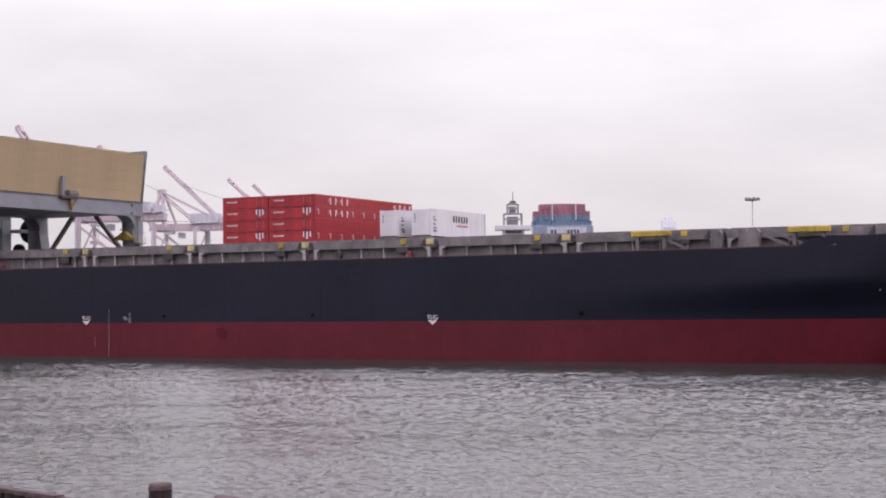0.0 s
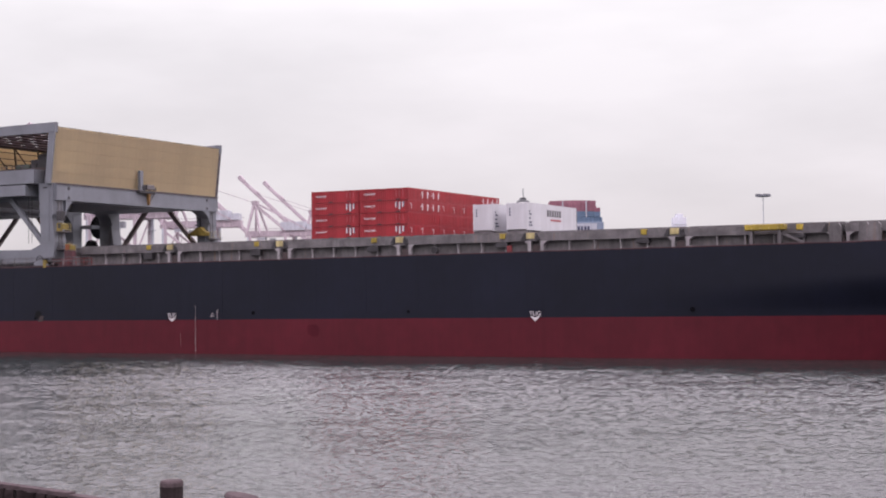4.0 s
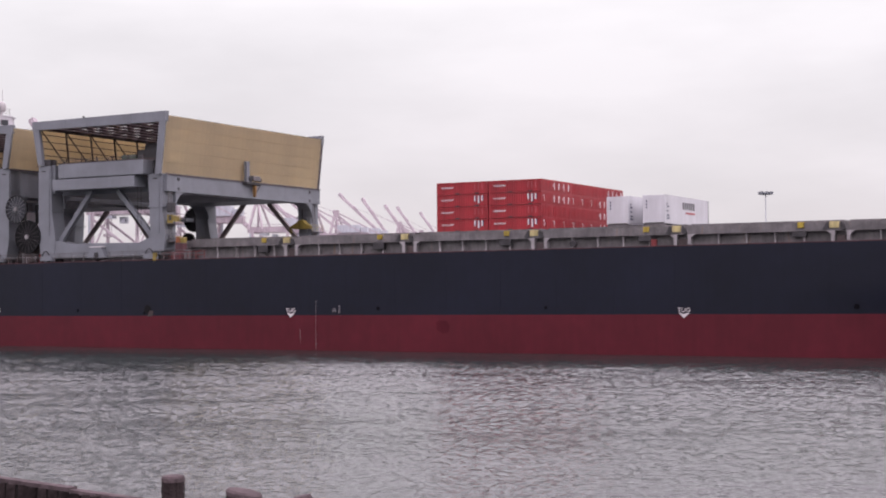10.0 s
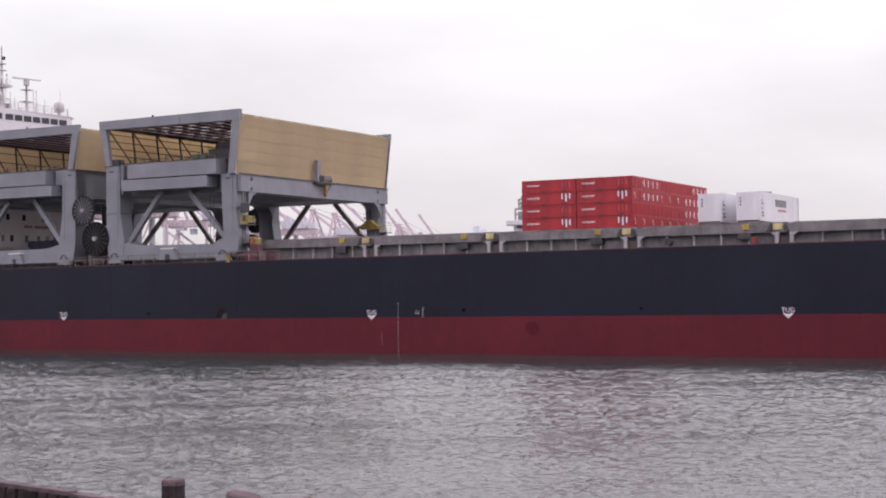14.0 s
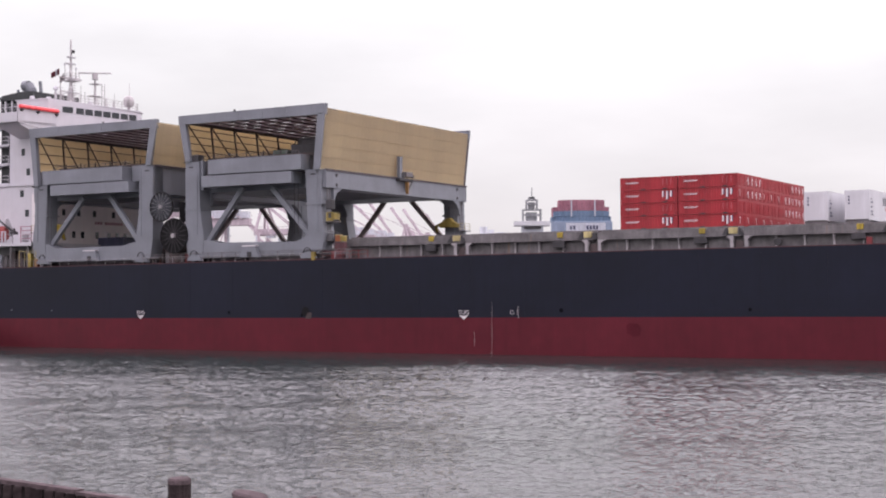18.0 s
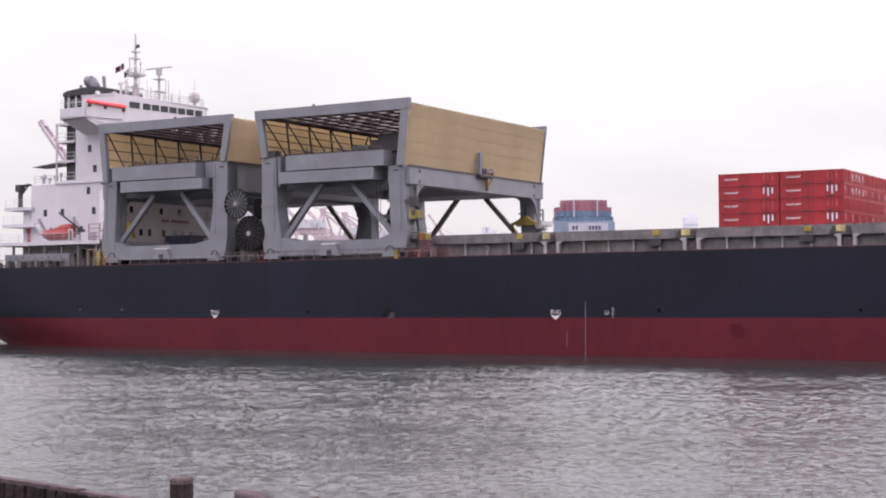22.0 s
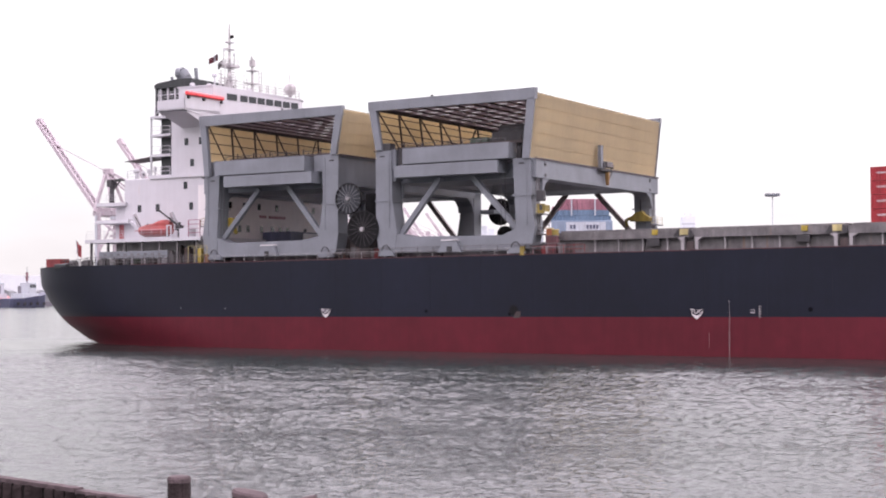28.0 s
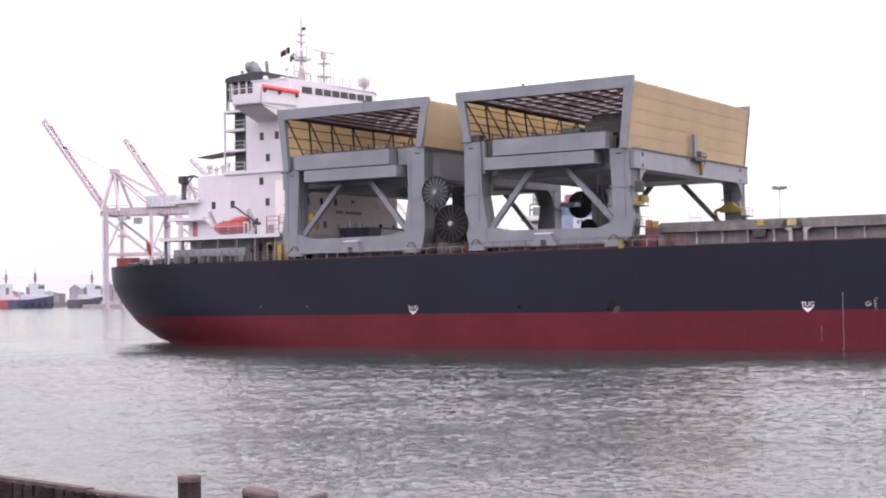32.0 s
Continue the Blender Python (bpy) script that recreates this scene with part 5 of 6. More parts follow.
for k in range(9):
    part("screen_mark", box(-77.9 + 1.1 * k, -77.5 + 1.1 * k, 1.66, 1.7, 10.95, 11.15), COAM, ship)
for x in (-77.5, -73.5, -70.5):
    part("bollard", lathe([(0.3, 0), (0.25, 0.2), (0.25, 0.7), (0.33, 0.75), (0.33, 0.9), (0.1, 0.95)], (x, 1.4, 9.7), 12), DARK, ship)
for x, y, w, h, mat in ((-79.2, 2.6, 0.8, 1.0, COAM), (-77.9, 3.2, 1.1, 0.8, PIPE), (-76.4, 2.4, 0.6, 1.3, BROWN), (-75.1, 3.3, 1.2, 1.0, WHITE), (-73.6, 2.5, 0.7, 0.9, GREEN), (-72.3, 3.1, 0.9, 1.4, PIPE), (-70.9, 2.4, 0.8, 0.8, BROWN), (-69.6, 3.2, 1.0, 1.2, WHITE), (-68.0, 2.6, 0.7, 1.5, COAM), (-67.0, 3.0, 0.8, 2.1, BROWN), (-65.4, 2.6, 0.8, 1.9, BROWN), (-63.6, 2.8, 0.7, 1.2, FADED)):
    unit = part("deck_gear", box(x - w / 2, x + w / 2, y, y + 0.8, 9.6, 9.75 + h, bevel=0.06), mat, ship)
    part("gear_cap", box(x - w * 0.3, x + w * 0.3, y + 0.1, y + 0.6, 9.75 + h, 9.95 + h), COAM, unit)
part("stair_flight", beam((-75.5, 4.2, 15.2), (-72.6, 4.2, 12.9), 0.9, 0.35), WHITE, ship)
part("deck_locker", box(-66.4, -64.8, 2.4, 3.6, 12.97, 14.0, bevel=0.06), WHITE, ship)
part("ladder_tower", railing([(-64.6, 2.0, 12.97), (-62.8, 2.0, 12.97)], 2.0, thick=0.09, bars=4), MAROON, ship)
# small provision crane
pc = part("provision_crane", tube((-82.6, 8.0, 17.7), (-82.6, 8.0, 20.3), 0.34, 0.3), DARK, ship, "dark provision crane aft")
part("crane_jib", beam((-82.6, 8.0, 20.75), (-80.6, 7.7, 20.85), 0.3), DARK, pc)
part("crane_jib", beam((-80.7, 7.7, 20.9), (-79.2, 7.5, 20.45), 0.22), DARK, pc)
part("jib_ram", beam((-82.4, 8.0, 19.6), (-80.9, 7.7, 20.7), 0.16), DARK, pc)
part("crane_head", box(-83.1, -82.2, 7.5, 8.5, 20.0, 20.95, bevel=0.1), DARK, pc)
for x, r, h in ((-78.0, 0.42, 1.5), (-76.9, 0.3, 1.1), (-75.8, 0.35, 1.3), (-74.9, 0.22, 1.6)):
    part("mushroom_vent", lathe([(r * 0.5, 0), (r * 0.5, h * 0.6), (r, h * 0.65), (r, h * 0.85), (r * 0.5, h), (0.02, h)], (x, 7.6, 20.65), 12), WHITE, ship)
part("awning", prism([(-80.6, 23.15), (-74.3, 23.75), (-74.3, 23.5)], "y", 8.0, 11.0), BROWN, ship)
part("awning_post", railing([(-79.0, 7, 20.7), (-75.0, 7, 20.7)], 1.1, thick=0.07), WHITE, ship)
# transom gear
part("stern_box", box(-92.9, -90.3, 6.6, 8.2, 9.7, 10.9, bevel=0.05), DKRED, ship, "dull red raft box at the stern rail")
part("stern_rail", railing([(-92.9, 8.4, 9.6), (-92.8, 23.0, 9.6)], 1.0, thick=0.07), COAM, ship)
part("stern_rail", railing([(-90.4, 6.9, 9.6), (-86.0, 4.6, 9.6), (-80.5, 1.6, 9.7)], 1.0, thick=0.07), COAM, ship)
part("stern_fairlead", box(-85.6, -83.6, YC - half_width(-84.6, 9.6) - 0.05, YC - half_width(-84.6, 9.6) + 0.8, 9.4, 10.05, bevel=0.15), BLACK, ship)
for x, y in ((-89.8, 8), (-88.2, 9), (-86.5, 7), (-84.2, 5), (-82.8, 6)):
    part("winch", tube((x, y, 10.15), (x + 0.9, y, 10.15), 0.5), DARK, ship)
staff = part("ensign_staff", tube((-92.6, 12.3, 9.5), (-93.2, 12.3, 13.6), 0.06), WHITE, ship)
flag(staff, -93.1, 12.3, 13.4, -1.3, 1.6, TUGRED, -0.7)


def lifeboat():
    lb = rides(thing("lifeboat", "orange enclosed lifeboat in white davits on the boat deck", "lifeboat"), pose(-70.6, 3.1, 12.97))
    prof = [(-2.7, 0.1, 0.75, 1.0), (-2.3, 0.75, 0.35, 1.35), (-1.4, 1.0, 0.12, 1.45), (0.0, 1.08, 0.06, 1.5), (1.4, 1.0, 0.12, 1.5), (2.2, 0.75, 0.3, 1.4), (2.7, 0.1, 0.7, 1.05)]
    b = bmesh.new()
    rings = []
    for x, w, lo, hi in prof:
        mid = 0.95
        rings.append([b.verts.new((x, y, z)) for y, z in ((-w, mid), (-w * 0.8, (lo + mid) / 2), (0, lo), (w * 0.8, (lo + mid) / 2), (w, mid), (w * 0.75, hi), (0, hi + 0.1), (-w * 0.75, hi))])
    for A, B in zip(rings, rings[1:]):
        for i in range(8):
            b.faces.new((A[i], A[(i + 1) % 8], B[(i + 1) % 8], B[i]))
    b.faces.new(rings[0])
    b.faces.new(rings[-1])
    part("boat_hull", b, BOAT, lb)
    b = bmesh.new()
    rings = []
    for x, w, hi in ((-2.2, 0.55, 1.42), (-1.3, 0.75, 1.68), (0.0, 0.8, 1.85), (0.8, 0.8, 2.2), (1.7, 0.72, 2.25), (2.3, 0.5, 1.95), (2.5, 0.35, 1.5)):
        rings.append([b.verts.new((x, yy * w, 1.35 + (hi - 1.35) * zz)) for yy, zz in ((-1.0, 0.0), (-0.97, 0.55), (-0.7, 0.9), (0, 1.0), (0.7, 0.9), (0.97, 0.55), (1.0, 0.0))])
    for A, B in zip(rings, rings[1:]):
        for i in range(6):
            b.faces.new((A[i], A[i + 1], B[i + 1], B[i]))
    b.faces.new(rings[0])
    b.faces.new(rings[-1][::-1])
    part("canopy", b, BOAT, lb)
    part("rub_rail", box(-2.5, 2.5, -1.12, -1.0, 0.9, 1.0), TUGRED, lb)
    for x in (-0.8, 0.2, 1.2):
        part("port", tube((x, -0.72, 1.68), (x, -0.68, 1.68), 0.12, seg=10), GLASS, lb)
    for x in (-3.1, 2.9):
        a = part("davit_arm", beam((x, 1.4, 0), (x - 0.4, -0.2, 3.1), 0.35, 0.4), WHITE, lb)
        part("davit_foot", box(x - 0.4, x + 0.4, 0.6, 1.8, 0, 0.5), WHITE, a)
        part("fall", tube((x - 0.4, -0.2, 3.0), (x * 0.8, 0, 1.5), 0.04, seg=6), DARK, a)
    part("cradle", box(-2.0, 2.0, -0.4, 0.4, 0.0, 0.2), WHITE, lb)
    part("slewing_jib", beam((-0.1, 0.0, 3.7), (4.4, 0.0, 0.9), 0.17), DARK, lb)
    part("jib_post", tube((3.5, 0.2, 0.0), (3.5, 0.2, 1.9), 0.22, 0.16), DARK, lb)
    part("jib_winch", box(3.1, 3.9, -0.2, 0.5, 0.9, 1.5, bevel=0.05), DARK, lb)
    for x in (2.5, 3.1):
        part("guard_post", beam((x, -0.9, 0), (x, -0.9, 1.5), 0.14), WHITE, lb)
    part("guard_bar", beam((2.4, -0.9, 1.45), (3.2, -0.9, 1.45), 0.14), WHITE, lb)
    return lb


lifeboat()

# ---- far shore: quay cranes, ships, towers, tugs ----
QUAY = Vector((0.195, 0.981, 0))           # along the quay, away from the eye
SEAWARD = Vector((-0.981, 0.195, 0))


def quay_crane(reach):
    c = thing("quay_crane", "pale hazed container crane with raised boom on the far quay", "quay crane", "container cranes on the far quay")

    def P(u, v, z):
        return (SEAWARD * u + QUAY * v + Vector((0, 0, z))).to_tuple()
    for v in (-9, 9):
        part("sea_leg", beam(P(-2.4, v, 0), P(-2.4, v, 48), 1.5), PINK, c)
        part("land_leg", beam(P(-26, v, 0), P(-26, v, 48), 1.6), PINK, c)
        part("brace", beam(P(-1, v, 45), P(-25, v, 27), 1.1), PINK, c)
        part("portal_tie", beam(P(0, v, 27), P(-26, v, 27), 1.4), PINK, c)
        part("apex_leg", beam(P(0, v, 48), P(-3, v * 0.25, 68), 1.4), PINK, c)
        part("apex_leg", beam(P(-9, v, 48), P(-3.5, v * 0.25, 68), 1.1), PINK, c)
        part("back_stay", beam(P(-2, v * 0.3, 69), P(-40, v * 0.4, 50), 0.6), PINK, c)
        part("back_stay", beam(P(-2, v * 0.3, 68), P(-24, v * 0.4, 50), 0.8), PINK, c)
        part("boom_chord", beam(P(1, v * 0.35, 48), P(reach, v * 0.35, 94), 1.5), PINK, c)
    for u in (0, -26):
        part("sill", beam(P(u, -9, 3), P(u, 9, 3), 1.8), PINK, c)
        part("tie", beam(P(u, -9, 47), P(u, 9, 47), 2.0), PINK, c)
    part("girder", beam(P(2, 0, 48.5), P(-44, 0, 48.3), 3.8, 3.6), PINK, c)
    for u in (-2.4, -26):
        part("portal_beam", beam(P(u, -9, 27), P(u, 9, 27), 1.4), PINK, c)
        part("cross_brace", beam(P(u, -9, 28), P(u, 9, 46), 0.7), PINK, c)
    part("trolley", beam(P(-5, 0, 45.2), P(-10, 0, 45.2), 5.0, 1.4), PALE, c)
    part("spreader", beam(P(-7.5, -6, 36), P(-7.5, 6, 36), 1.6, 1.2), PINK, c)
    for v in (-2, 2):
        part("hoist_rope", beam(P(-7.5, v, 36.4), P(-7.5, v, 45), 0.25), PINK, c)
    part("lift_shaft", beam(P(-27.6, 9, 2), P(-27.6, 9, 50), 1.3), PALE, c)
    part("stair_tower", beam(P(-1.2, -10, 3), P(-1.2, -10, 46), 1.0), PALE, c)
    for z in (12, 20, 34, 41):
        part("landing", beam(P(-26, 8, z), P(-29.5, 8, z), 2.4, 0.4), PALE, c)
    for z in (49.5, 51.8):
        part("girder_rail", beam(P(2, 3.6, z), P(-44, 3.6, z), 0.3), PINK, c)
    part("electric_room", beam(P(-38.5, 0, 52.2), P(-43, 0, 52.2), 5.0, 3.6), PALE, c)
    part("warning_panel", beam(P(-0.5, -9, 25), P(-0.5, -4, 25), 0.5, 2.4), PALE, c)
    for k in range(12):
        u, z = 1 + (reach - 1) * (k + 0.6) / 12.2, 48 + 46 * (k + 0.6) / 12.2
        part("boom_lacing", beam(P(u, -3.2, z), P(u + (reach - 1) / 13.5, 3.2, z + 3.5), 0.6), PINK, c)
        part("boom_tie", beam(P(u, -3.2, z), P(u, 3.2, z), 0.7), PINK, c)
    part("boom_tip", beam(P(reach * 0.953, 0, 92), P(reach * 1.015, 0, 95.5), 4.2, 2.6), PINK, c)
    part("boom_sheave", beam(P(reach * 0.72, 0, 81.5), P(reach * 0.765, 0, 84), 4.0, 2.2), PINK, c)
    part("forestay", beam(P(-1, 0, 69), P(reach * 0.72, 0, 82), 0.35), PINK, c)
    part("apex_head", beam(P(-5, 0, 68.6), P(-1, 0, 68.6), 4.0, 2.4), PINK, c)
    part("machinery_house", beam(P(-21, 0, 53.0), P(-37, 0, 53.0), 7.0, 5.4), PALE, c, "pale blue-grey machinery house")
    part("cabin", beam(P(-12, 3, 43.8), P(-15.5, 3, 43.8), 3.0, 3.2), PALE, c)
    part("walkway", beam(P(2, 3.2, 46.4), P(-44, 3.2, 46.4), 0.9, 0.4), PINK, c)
    return c


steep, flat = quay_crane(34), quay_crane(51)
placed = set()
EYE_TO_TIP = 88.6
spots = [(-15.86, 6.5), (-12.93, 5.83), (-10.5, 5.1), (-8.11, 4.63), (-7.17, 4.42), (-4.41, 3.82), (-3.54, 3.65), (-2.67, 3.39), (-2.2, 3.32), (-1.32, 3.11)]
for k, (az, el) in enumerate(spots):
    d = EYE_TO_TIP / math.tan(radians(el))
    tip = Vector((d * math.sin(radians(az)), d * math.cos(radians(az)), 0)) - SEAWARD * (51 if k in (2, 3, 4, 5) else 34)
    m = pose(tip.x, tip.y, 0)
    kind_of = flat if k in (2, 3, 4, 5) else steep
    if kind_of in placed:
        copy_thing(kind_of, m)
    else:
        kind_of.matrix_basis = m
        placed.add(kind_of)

quay = tagged(part("quay", prism([(-202, 775), (-150, 760), (700, 760), (900, 2300), (150, 2300)], "z", -3, 2.2), CONC, None), "low grey concrete quay apron of the container terminal", "quay", kind="structure")


def place(name, label, cat, group=""):
    return thing(name, label, cat, group)


# end-on container ship with a bright stack
cs = place("container_ship", "far container ship seen end-on with blue and maroon stacks", "ship")
cx, d = 63.0, 745
part("hull", prism([(cx - 15, 0), (cx + 15, 0), (cx + 16.5, 28), (cx - 16.5, 28)], "y", d, d + 190), NAVY, cs)
part("deckhouse", box(cx - 15.6, cx + 15.6, d + 30, d + 44, 28, 44.4, bevel=0.3), HAZEBLUE, cs)
part("house_panel", box(cx - 8.5, cx + 12.0, d + 29.7, d + 30, 36, 43.6), PALE, cs)
for k in range(4):
    part("house_window", box(cx + 2.0 + k * 1.7, cx + 3.1 + k * 1.7, d + 29.5, d + 29.7, 40.2, 42.2), NAVY, cs)
for k in range(2):
    part("house_window", box(cx - 6.5 + k * 1.7, cx - 5.4 + k * 1.7, d + 29.5, d + 29.7, 40.2, 42.2), NAVY, cs)
for tier in range(4):
    half = (15.6, 14.6, 12.2, 12.0)[tier]
    n = round(half * 2 / 2.44)
    for k in range(n):
        x = cx - half + k * 2 * half / n
        yy = d + 31 + 7 * abs((x + 1.2 - cx) / 15) ** 2
        part("stacked_container", box(x + 0.03, x + 2 * half / n - 0.03, yy, yy + 12.2, 44.45 + tier * 2.85, 47.22 + tier * 2.85), BLUE if tier < 2 else MAROON, cs)
for x in (-5.6, 6.6):
    part("lashing_post", box(cx + x - 0.3, cx + x + 0.3, d + 30, d + 31, 47, 55.4), PALE, cs)
for s in (-1, 1):
    part("side_stack", box(cx + s * 13.4 - 1.2 * 1.2, cx + s * 13.4 + 1.2 * 1.2, d + 40, d + 52, 44.5, 52.4), MAROON, cs)

# pale navigation tower of another ship
nt = place("ship_superstructure", "far white ship bridge with stepped mast platforms", "ship")
tx, d = 35.4, 745
part("house", box(tx - 5.0, tx + 5.6, d, d + 12, 0, 41.6), PALE, nt)
part("bridge_deck", box(tx - 9.0, tx + 9.0, d - 1, d + 9, 40.8, 43.2, bevel=0.2), CWHITE, nt)
part("bridge_windows", box(tx - 4, tx + 4.4, d - 1.1, d - 1, 39.2, 40.6), DARK, nt)
for z, w, h in ((43.2, 4.4, 6.0), (49.2, 2.6, 4.8), (54.0, 1.2, 1.4)):
    for s in (-1, 1):
        part("stage_post", beam((tx + s * w, d, z), (tx + s * w, d, z + h), 0.7), CLUTTER, nt)
        part("stage_post", beam((tx + s * w, d + 6, z), (tx + s * w, d + 6, z + h), 0.7), CLUTTER, nt)
    for zz in (z + h - 0.4, z + h * 0.5):
        part("stage_beam", beam((tx - w, d, zz), (tx + w, d, zz), 0.8), CLUTTER, nt)
    part("stage_house", box(tx - w * 0.7, tx + w * 0.6, d + 2, d + 4, z + 0.3, z + h * 0.75), CLUTTER, nt)
part("top_pole", tube((tx, d, 55), (tx, d, 60), 0.25), CLUTTER, nt)

# lighting mast of the terminal
lm = place("lighting_mast", "tall slim terminal lighting mast with a lamp ring", "light mast")
lx, d = 93.8, 450
part("pole", tube((lx, d, 0), (lx, d, 35.6), 0.22, 0.13, seg=10), PALE, lm)
ring = part("lamp_ring", tube((lx, d, 35.2), (lx, d, 35.6), 1.6, seg=16), GREY, lm)
for k in range(8):
    a = k * math.tau / 8
    part("floodlight", box(lx + 1.9 * math.cos(a) - 0.35, lx + 1.9 * math.cos(a) + 0.35, d + 1.9 * math.sin(a) - 0.3, d + 1.9 * math.sin(a) + 0.3, 35.3, 36.1), GREY, ring)

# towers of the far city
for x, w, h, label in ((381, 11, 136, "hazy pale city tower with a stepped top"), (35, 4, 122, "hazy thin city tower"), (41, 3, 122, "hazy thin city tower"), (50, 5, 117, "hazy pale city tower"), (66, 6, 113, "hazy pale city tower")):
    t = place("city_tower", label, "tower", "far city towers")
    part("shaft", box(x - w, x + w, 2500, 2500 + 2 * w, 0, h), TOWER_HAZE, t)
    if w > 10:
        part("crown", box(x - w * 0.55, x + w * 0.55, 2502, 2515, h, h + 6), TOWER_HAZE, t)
        for k in range(12):
            part("floor_band", box(x - w - 0.3, x + w + 0.3, 2499.6, 2500, 40 + k * 7.5, 42 + k * 7.5), PALE, t)

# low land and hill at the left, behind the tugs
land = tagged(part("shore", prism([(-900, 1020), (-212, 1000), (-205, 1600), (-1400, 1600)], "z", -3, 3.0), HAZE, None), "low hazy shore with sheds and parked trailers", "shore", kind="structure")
hb = bmesh.new()
prev = None
for k in range(60):
    x = -1500 + k * 25
    z = 26 + 40 * math.exp(-((x + 900) / 240) ** 2) + 9 * math.sin(k * 0.7) * math.exp(-((x + 900) / 500) ** 2) + (12 if k < 30 else 6)
    v = (hb.verts.new((x, 2900, -2)), hb.verts.new((x, 3000, z * 0.72)), hb.verts.new((x, 3300, -2)))
    if prev:
        hb.faces.new((prev[0], v[0], v[1], prev[1]))
        hb.faces.new((prev[1], v[1], v[2], prev[2]))
    prev = v
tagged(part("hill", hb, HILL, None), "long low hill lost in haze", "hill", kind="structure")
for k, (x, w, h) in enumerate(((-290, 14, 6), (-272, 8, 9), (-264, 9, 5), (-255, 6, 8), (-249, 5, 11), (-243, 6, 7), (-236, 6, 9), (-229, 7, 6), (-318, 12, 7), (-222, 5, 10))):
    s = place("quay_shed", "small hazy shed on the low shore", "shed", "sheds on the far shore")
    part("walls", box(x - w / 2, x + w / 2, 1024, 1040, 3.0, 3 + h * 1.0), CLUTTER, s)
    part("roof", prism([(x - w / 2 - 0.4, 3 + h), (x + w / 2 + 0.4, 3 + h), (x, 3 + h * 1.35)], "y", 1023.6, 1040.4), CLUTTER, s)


def harbour_tug(x, y, scale, hull, house_mat, label, heading=1):
    t = place("tug", label, "tugboat", "moored tugs")
    t.matrix_basis = pose(x, y, 0, 0, 0, 66 * heading)

    def S(*v):
        return [q * scale for q in v]
    b = bmesh.new()
    rings = []
    for u, w, top in ((-11, 2.6, 3.2), (-9.5, 3.8, 3.2), (-4, 4.4, 3.4), (3, 4.4, 4.2), (8, 3.4, 4.6), (10.5, 1.5, 5.4), (11.4, 0.2, 5.7)):
        rings.append([b.verts.new(((heading * u) * scale, yy * scale, z * scale)) for yy, z in ((-w * 0.8, -0.6), (-w, top), (w, top), (w * 0.8, -0.6))])
    for A, B in zip(rings, rings[1:]):
        for i in range(4):
            b.faces.new((A[i], A[(i + 1) % 4], B[(i + 1) % 4], B[i]))
    b.faces.new(rings[0])
    b.faces.new(rings[-1])
    h = part("hull", b, hull, t)
    for k in range(5):
        part("tyre_fender", tube(S(heading * (-8 + k * 3.6), -4.3, 1.3), S(heading * (-8 + k * 3.6), -4.0, 1.3), 0.6 * scale, seg=12), DARK, h)
    part("deckhouse", box(*sorted(S(-4 * heading, 5 * heading)), *S(-2.8, 2.8), *S(2.0, 5.2), bevel=0.15), house_mat, t)
    w = part("wheelhouse", box(*sorted(S(0.2 * heading, 4.2 * heading)), *S(-2.3, 2.3), *S(5.2, 9.3), bevel=0.15), house_mat, t)
    for k in range(3):
        part("window", box(*sorted(S((0.6 + 1.2 * k) * heading, (1.5 + 1.2 * k) * heading)), *S(-2.36, -2.3), *S(7.3, 8.6)), GLASS, w)
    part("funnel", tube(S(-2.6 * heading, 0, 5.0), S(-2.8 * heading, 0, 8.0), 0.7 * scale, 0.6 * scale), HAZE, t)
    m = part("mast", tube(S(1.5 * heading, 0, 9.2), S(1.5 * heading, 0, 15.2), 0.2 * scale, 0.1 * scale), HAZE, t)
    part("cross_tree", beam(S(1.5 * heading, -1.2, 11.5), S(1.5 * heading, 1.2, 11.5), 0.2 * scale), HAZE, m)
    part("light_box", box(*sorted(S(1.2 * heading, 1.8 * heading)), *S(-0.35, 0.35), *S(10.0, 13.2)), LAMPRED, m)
    return t


harbour_tug(-265.5, 902, 1.6, NAVY, PALE, "navy harbour tug with white wheelhouse moored far off", 1)
harbour_tug(-285.5, 915, 1.6, TUGRED, PALE, "red and white tug moored far off", -1)
harbour_tug(-230.2, 900, 1.5, TUGGREY, PALE, "dark tug with pale house moored beside the quay", 1)

# ---- foreground: timber bulkhead and pilings below the pier rail ----
bulk = thing("timber_bulkhead", "weathered timber bulkhead with a pale worn cap", "bulkhead")
p0, p1 = Vector((-11.6, 30.3, 0)), Vector((-4.2, 23.8, 0))
along = (p1 - p0).normalized()
side = Vector((along.y, -along.x, 0))
n = 30
for k in range(n):
    a, c = p0.lerp(p1, k / n), p0.lerp(p1, (k + 0.95) / n)
    r = random.random()
    top = 2.53 - 0.02 * r
    part("plank", beam(((a + c) / 2 - Vector((0, 0, 1.2)) + side * 0.05 * r).to_tuple(), ((a + c) / 2 + Vector((0, 0, top)) + side * 0.05 * r).to_tuple(), (c - a).length, 0.16), TIMBER, bulk)
for k in range(3):
    a, c = p0.lerp(p1, k / 3 + 0.002), p0.lerp(p1, (k + 1) / 3 - 0.002)
    z = 2.56 - 0.03 * k + 0.02
    part("cap_board", beam((a.x, a.y, z), (c.x, c.y, z), 0.2, 0.07), BARK, bulk)
part("waler", beam((p0.x + 0.1, p0.y - 0.16, 1.7), (p1.x + 0.1, p1.y - 0.16, 1.7), 0.2, 0.3), TIMBER, bulk)


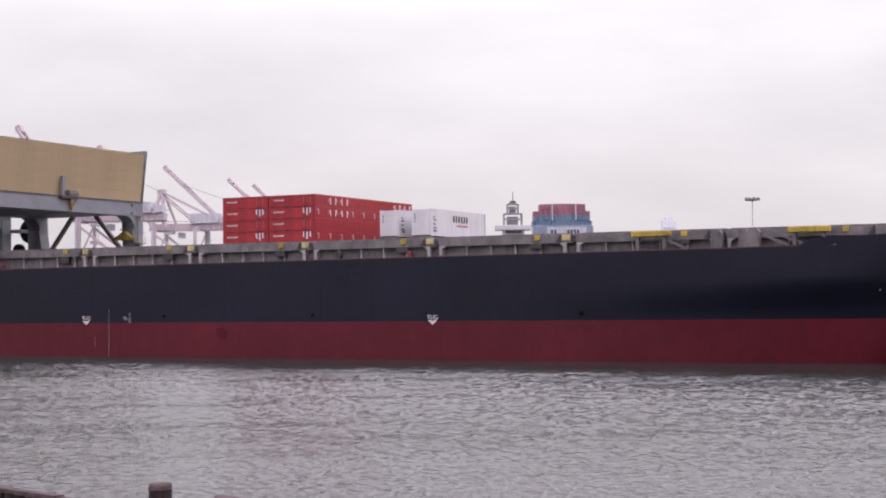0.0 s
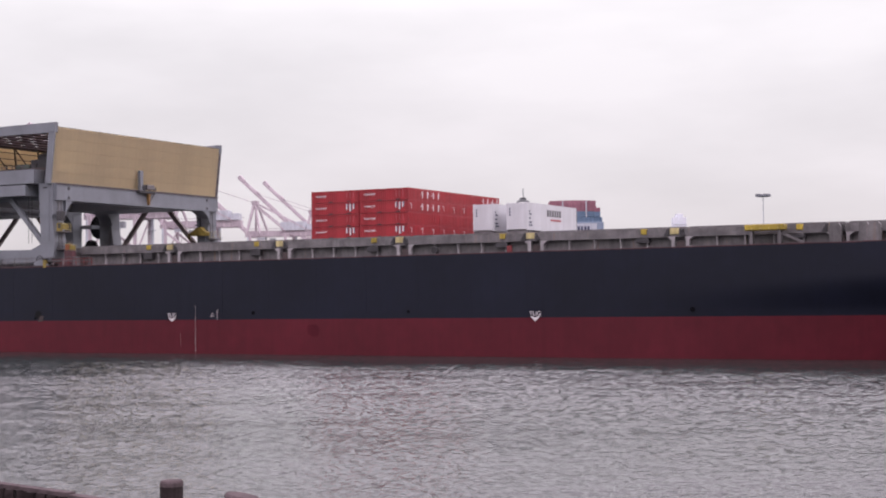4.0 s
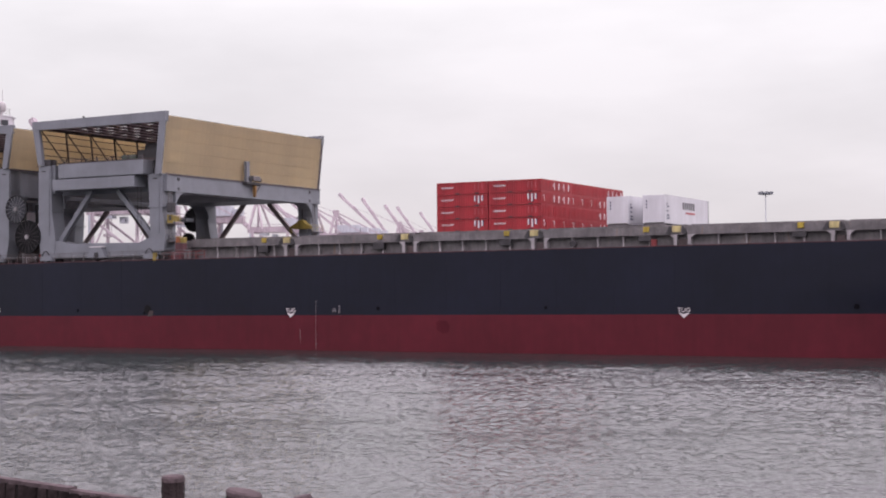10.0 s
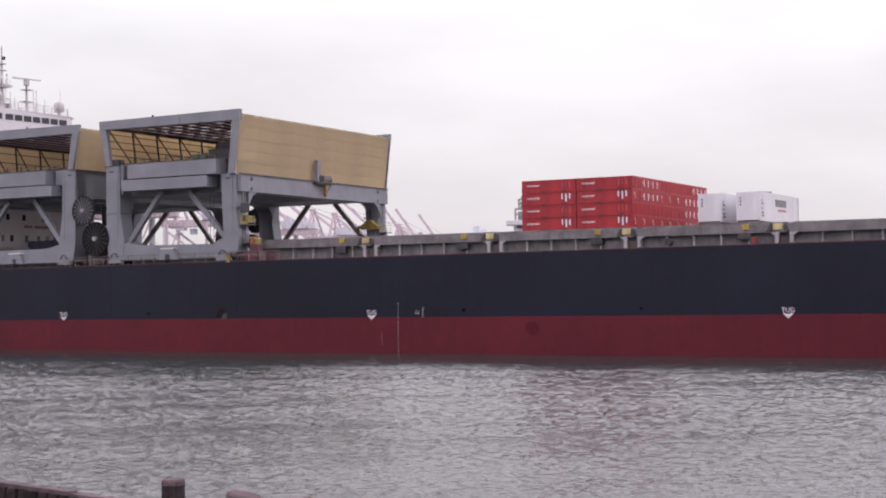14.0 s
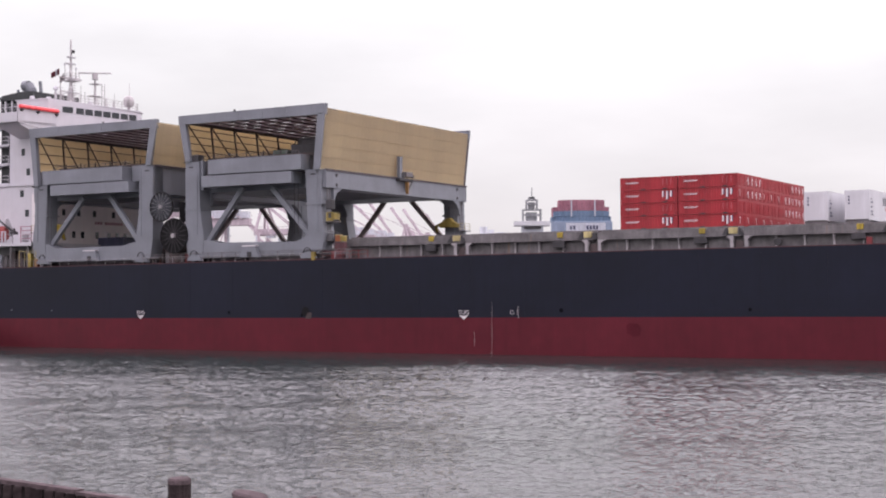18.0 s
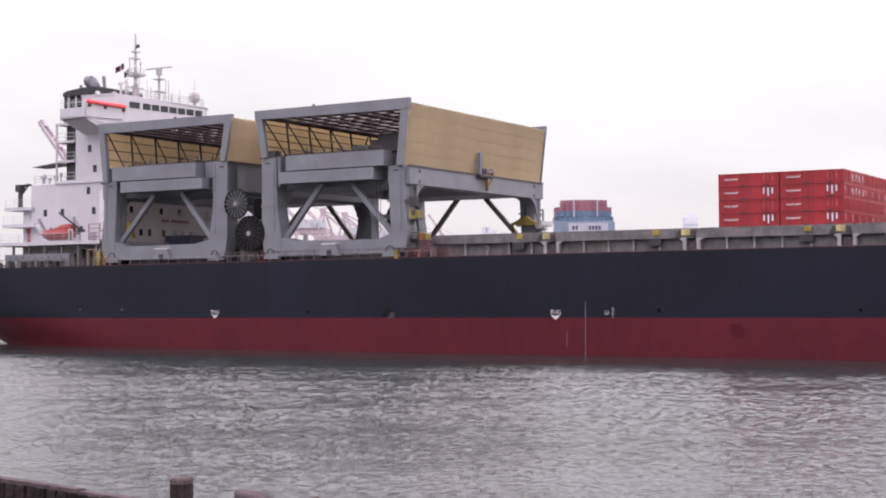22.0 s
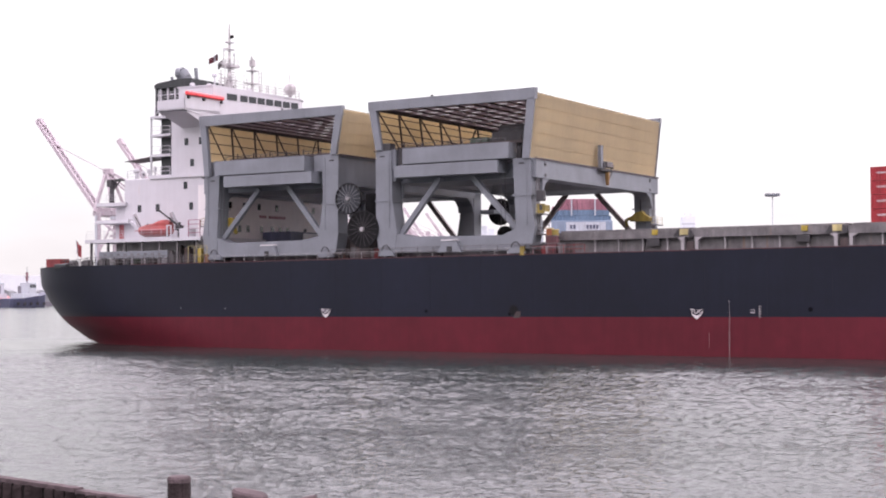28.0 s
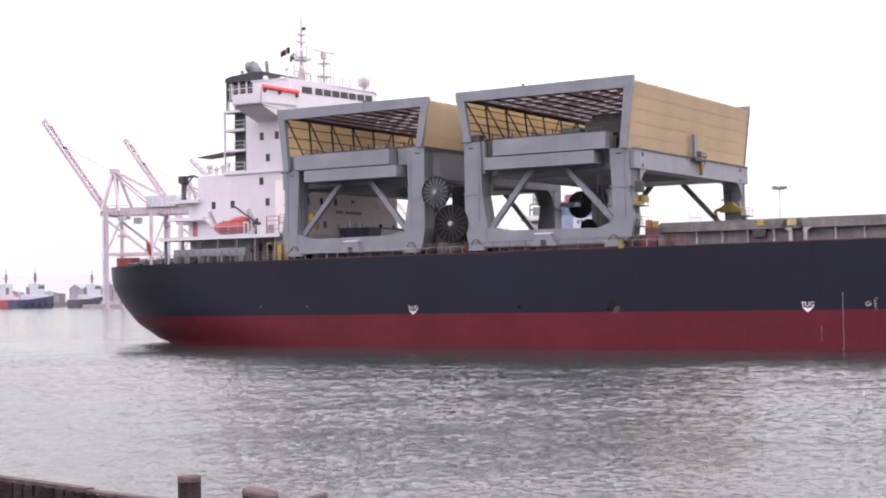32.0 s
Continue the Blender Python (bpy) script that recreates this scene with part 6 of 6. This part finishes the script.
def piling(x, y, r, top, slant, label):
    t = thing("piling", label, "piling", "old timber pilings")
    t.matrix_basis = pose(x, y, 0)
    b = bmesh.new()
    seg = 18
    rings = []
    for z, k in ((-2.0, 1.08), (0.0, 1.05), (top * 0.5, 1.0), (top - 0.12, 0.98), (top - 0.1, 0.98)):
        rings.append([b.verts.new((r * k * (1 + 0.04 * math.sin(3 * i + z)) * math.cos(i * math.tau / seg), r * k * (1 + 0.04 * math.sin(3 * i + z)) * math.sin(i * math.tau / seg), z + (slant * math.cos(i * math.tau / seg) if z > 1.5 else 0))) for i in range(seg)])
    for A, B in zip(rings, rings[1:]):
        for i in range(seg):
            b.faces.new((A[i], A[(i + 1) % seg], B[(i + 1) % seg], B[i]))
    b.faces.new(rings[-1])
    part("shaft", b, TIMBER, t)
    b = bmesh.new()
    rings = []
    for z, k in ((top - 0.11, 1.03), (top - 0.04, 1.03), (top, 0.9)):
        rings.append([b.verts.new((r * k * math.cos(i * math.tau / seg), r * k * math.sin(i * math.tau / seg), z + slant * math.cos(i * math.tau / seg))) for i in range(seg)])
    for A, B in zip(rings, rings[1:]):
        for i in range(seg):
            b.faces.new((A[i], A[(i + 1) % seg], B[(i + 1) % seg], B[i]))
    b.faces.new(rings[-1])
    b.faces.new(rings[0][::-1])
    part("worn_top", b, BARK, t)
    return t


piling(-5.18, 27.3, 0.21, 2.62, 0.0, "dark upright timber piling with a pale worn top")
piling(-3.6, 25.3, 0.3, 2.6, -0.05, "stout piling stump with a slanting top")
piling(-2.55, 24.6, 0.16, 2.6, 0.03, "short piling stump just above the water")


# ---- everything that moves ----
def ship_pose(t):
    u = (t - 16) / 16
    return pose(-4.262 + 35.740 * u - 0.500 * u * u, 154.469 - 16.075 * u - 1.122 * u * u, 0, 0, 0, -29.077 - 1.891 * u)


def motions():
    stops = [2.0 * k for k in range(17)]
    for ob, m in RIDERS:
        walk(ob, [(t, ship_pose(t) @ m) for t in stops])
    # the scanner turns once in a little under two seconds
    walk(scanner, [(0.4 * k, pose(*SCANNER_AT, 0, 0, 25.7 - 75.72 * k)) for k in range(81)])
    # ripples drift slowly towards the pier
    walk(water, [(8.0 * k, pose(1.6 * k, -2.2 * k, 0)) for k in range(5)])


motions()
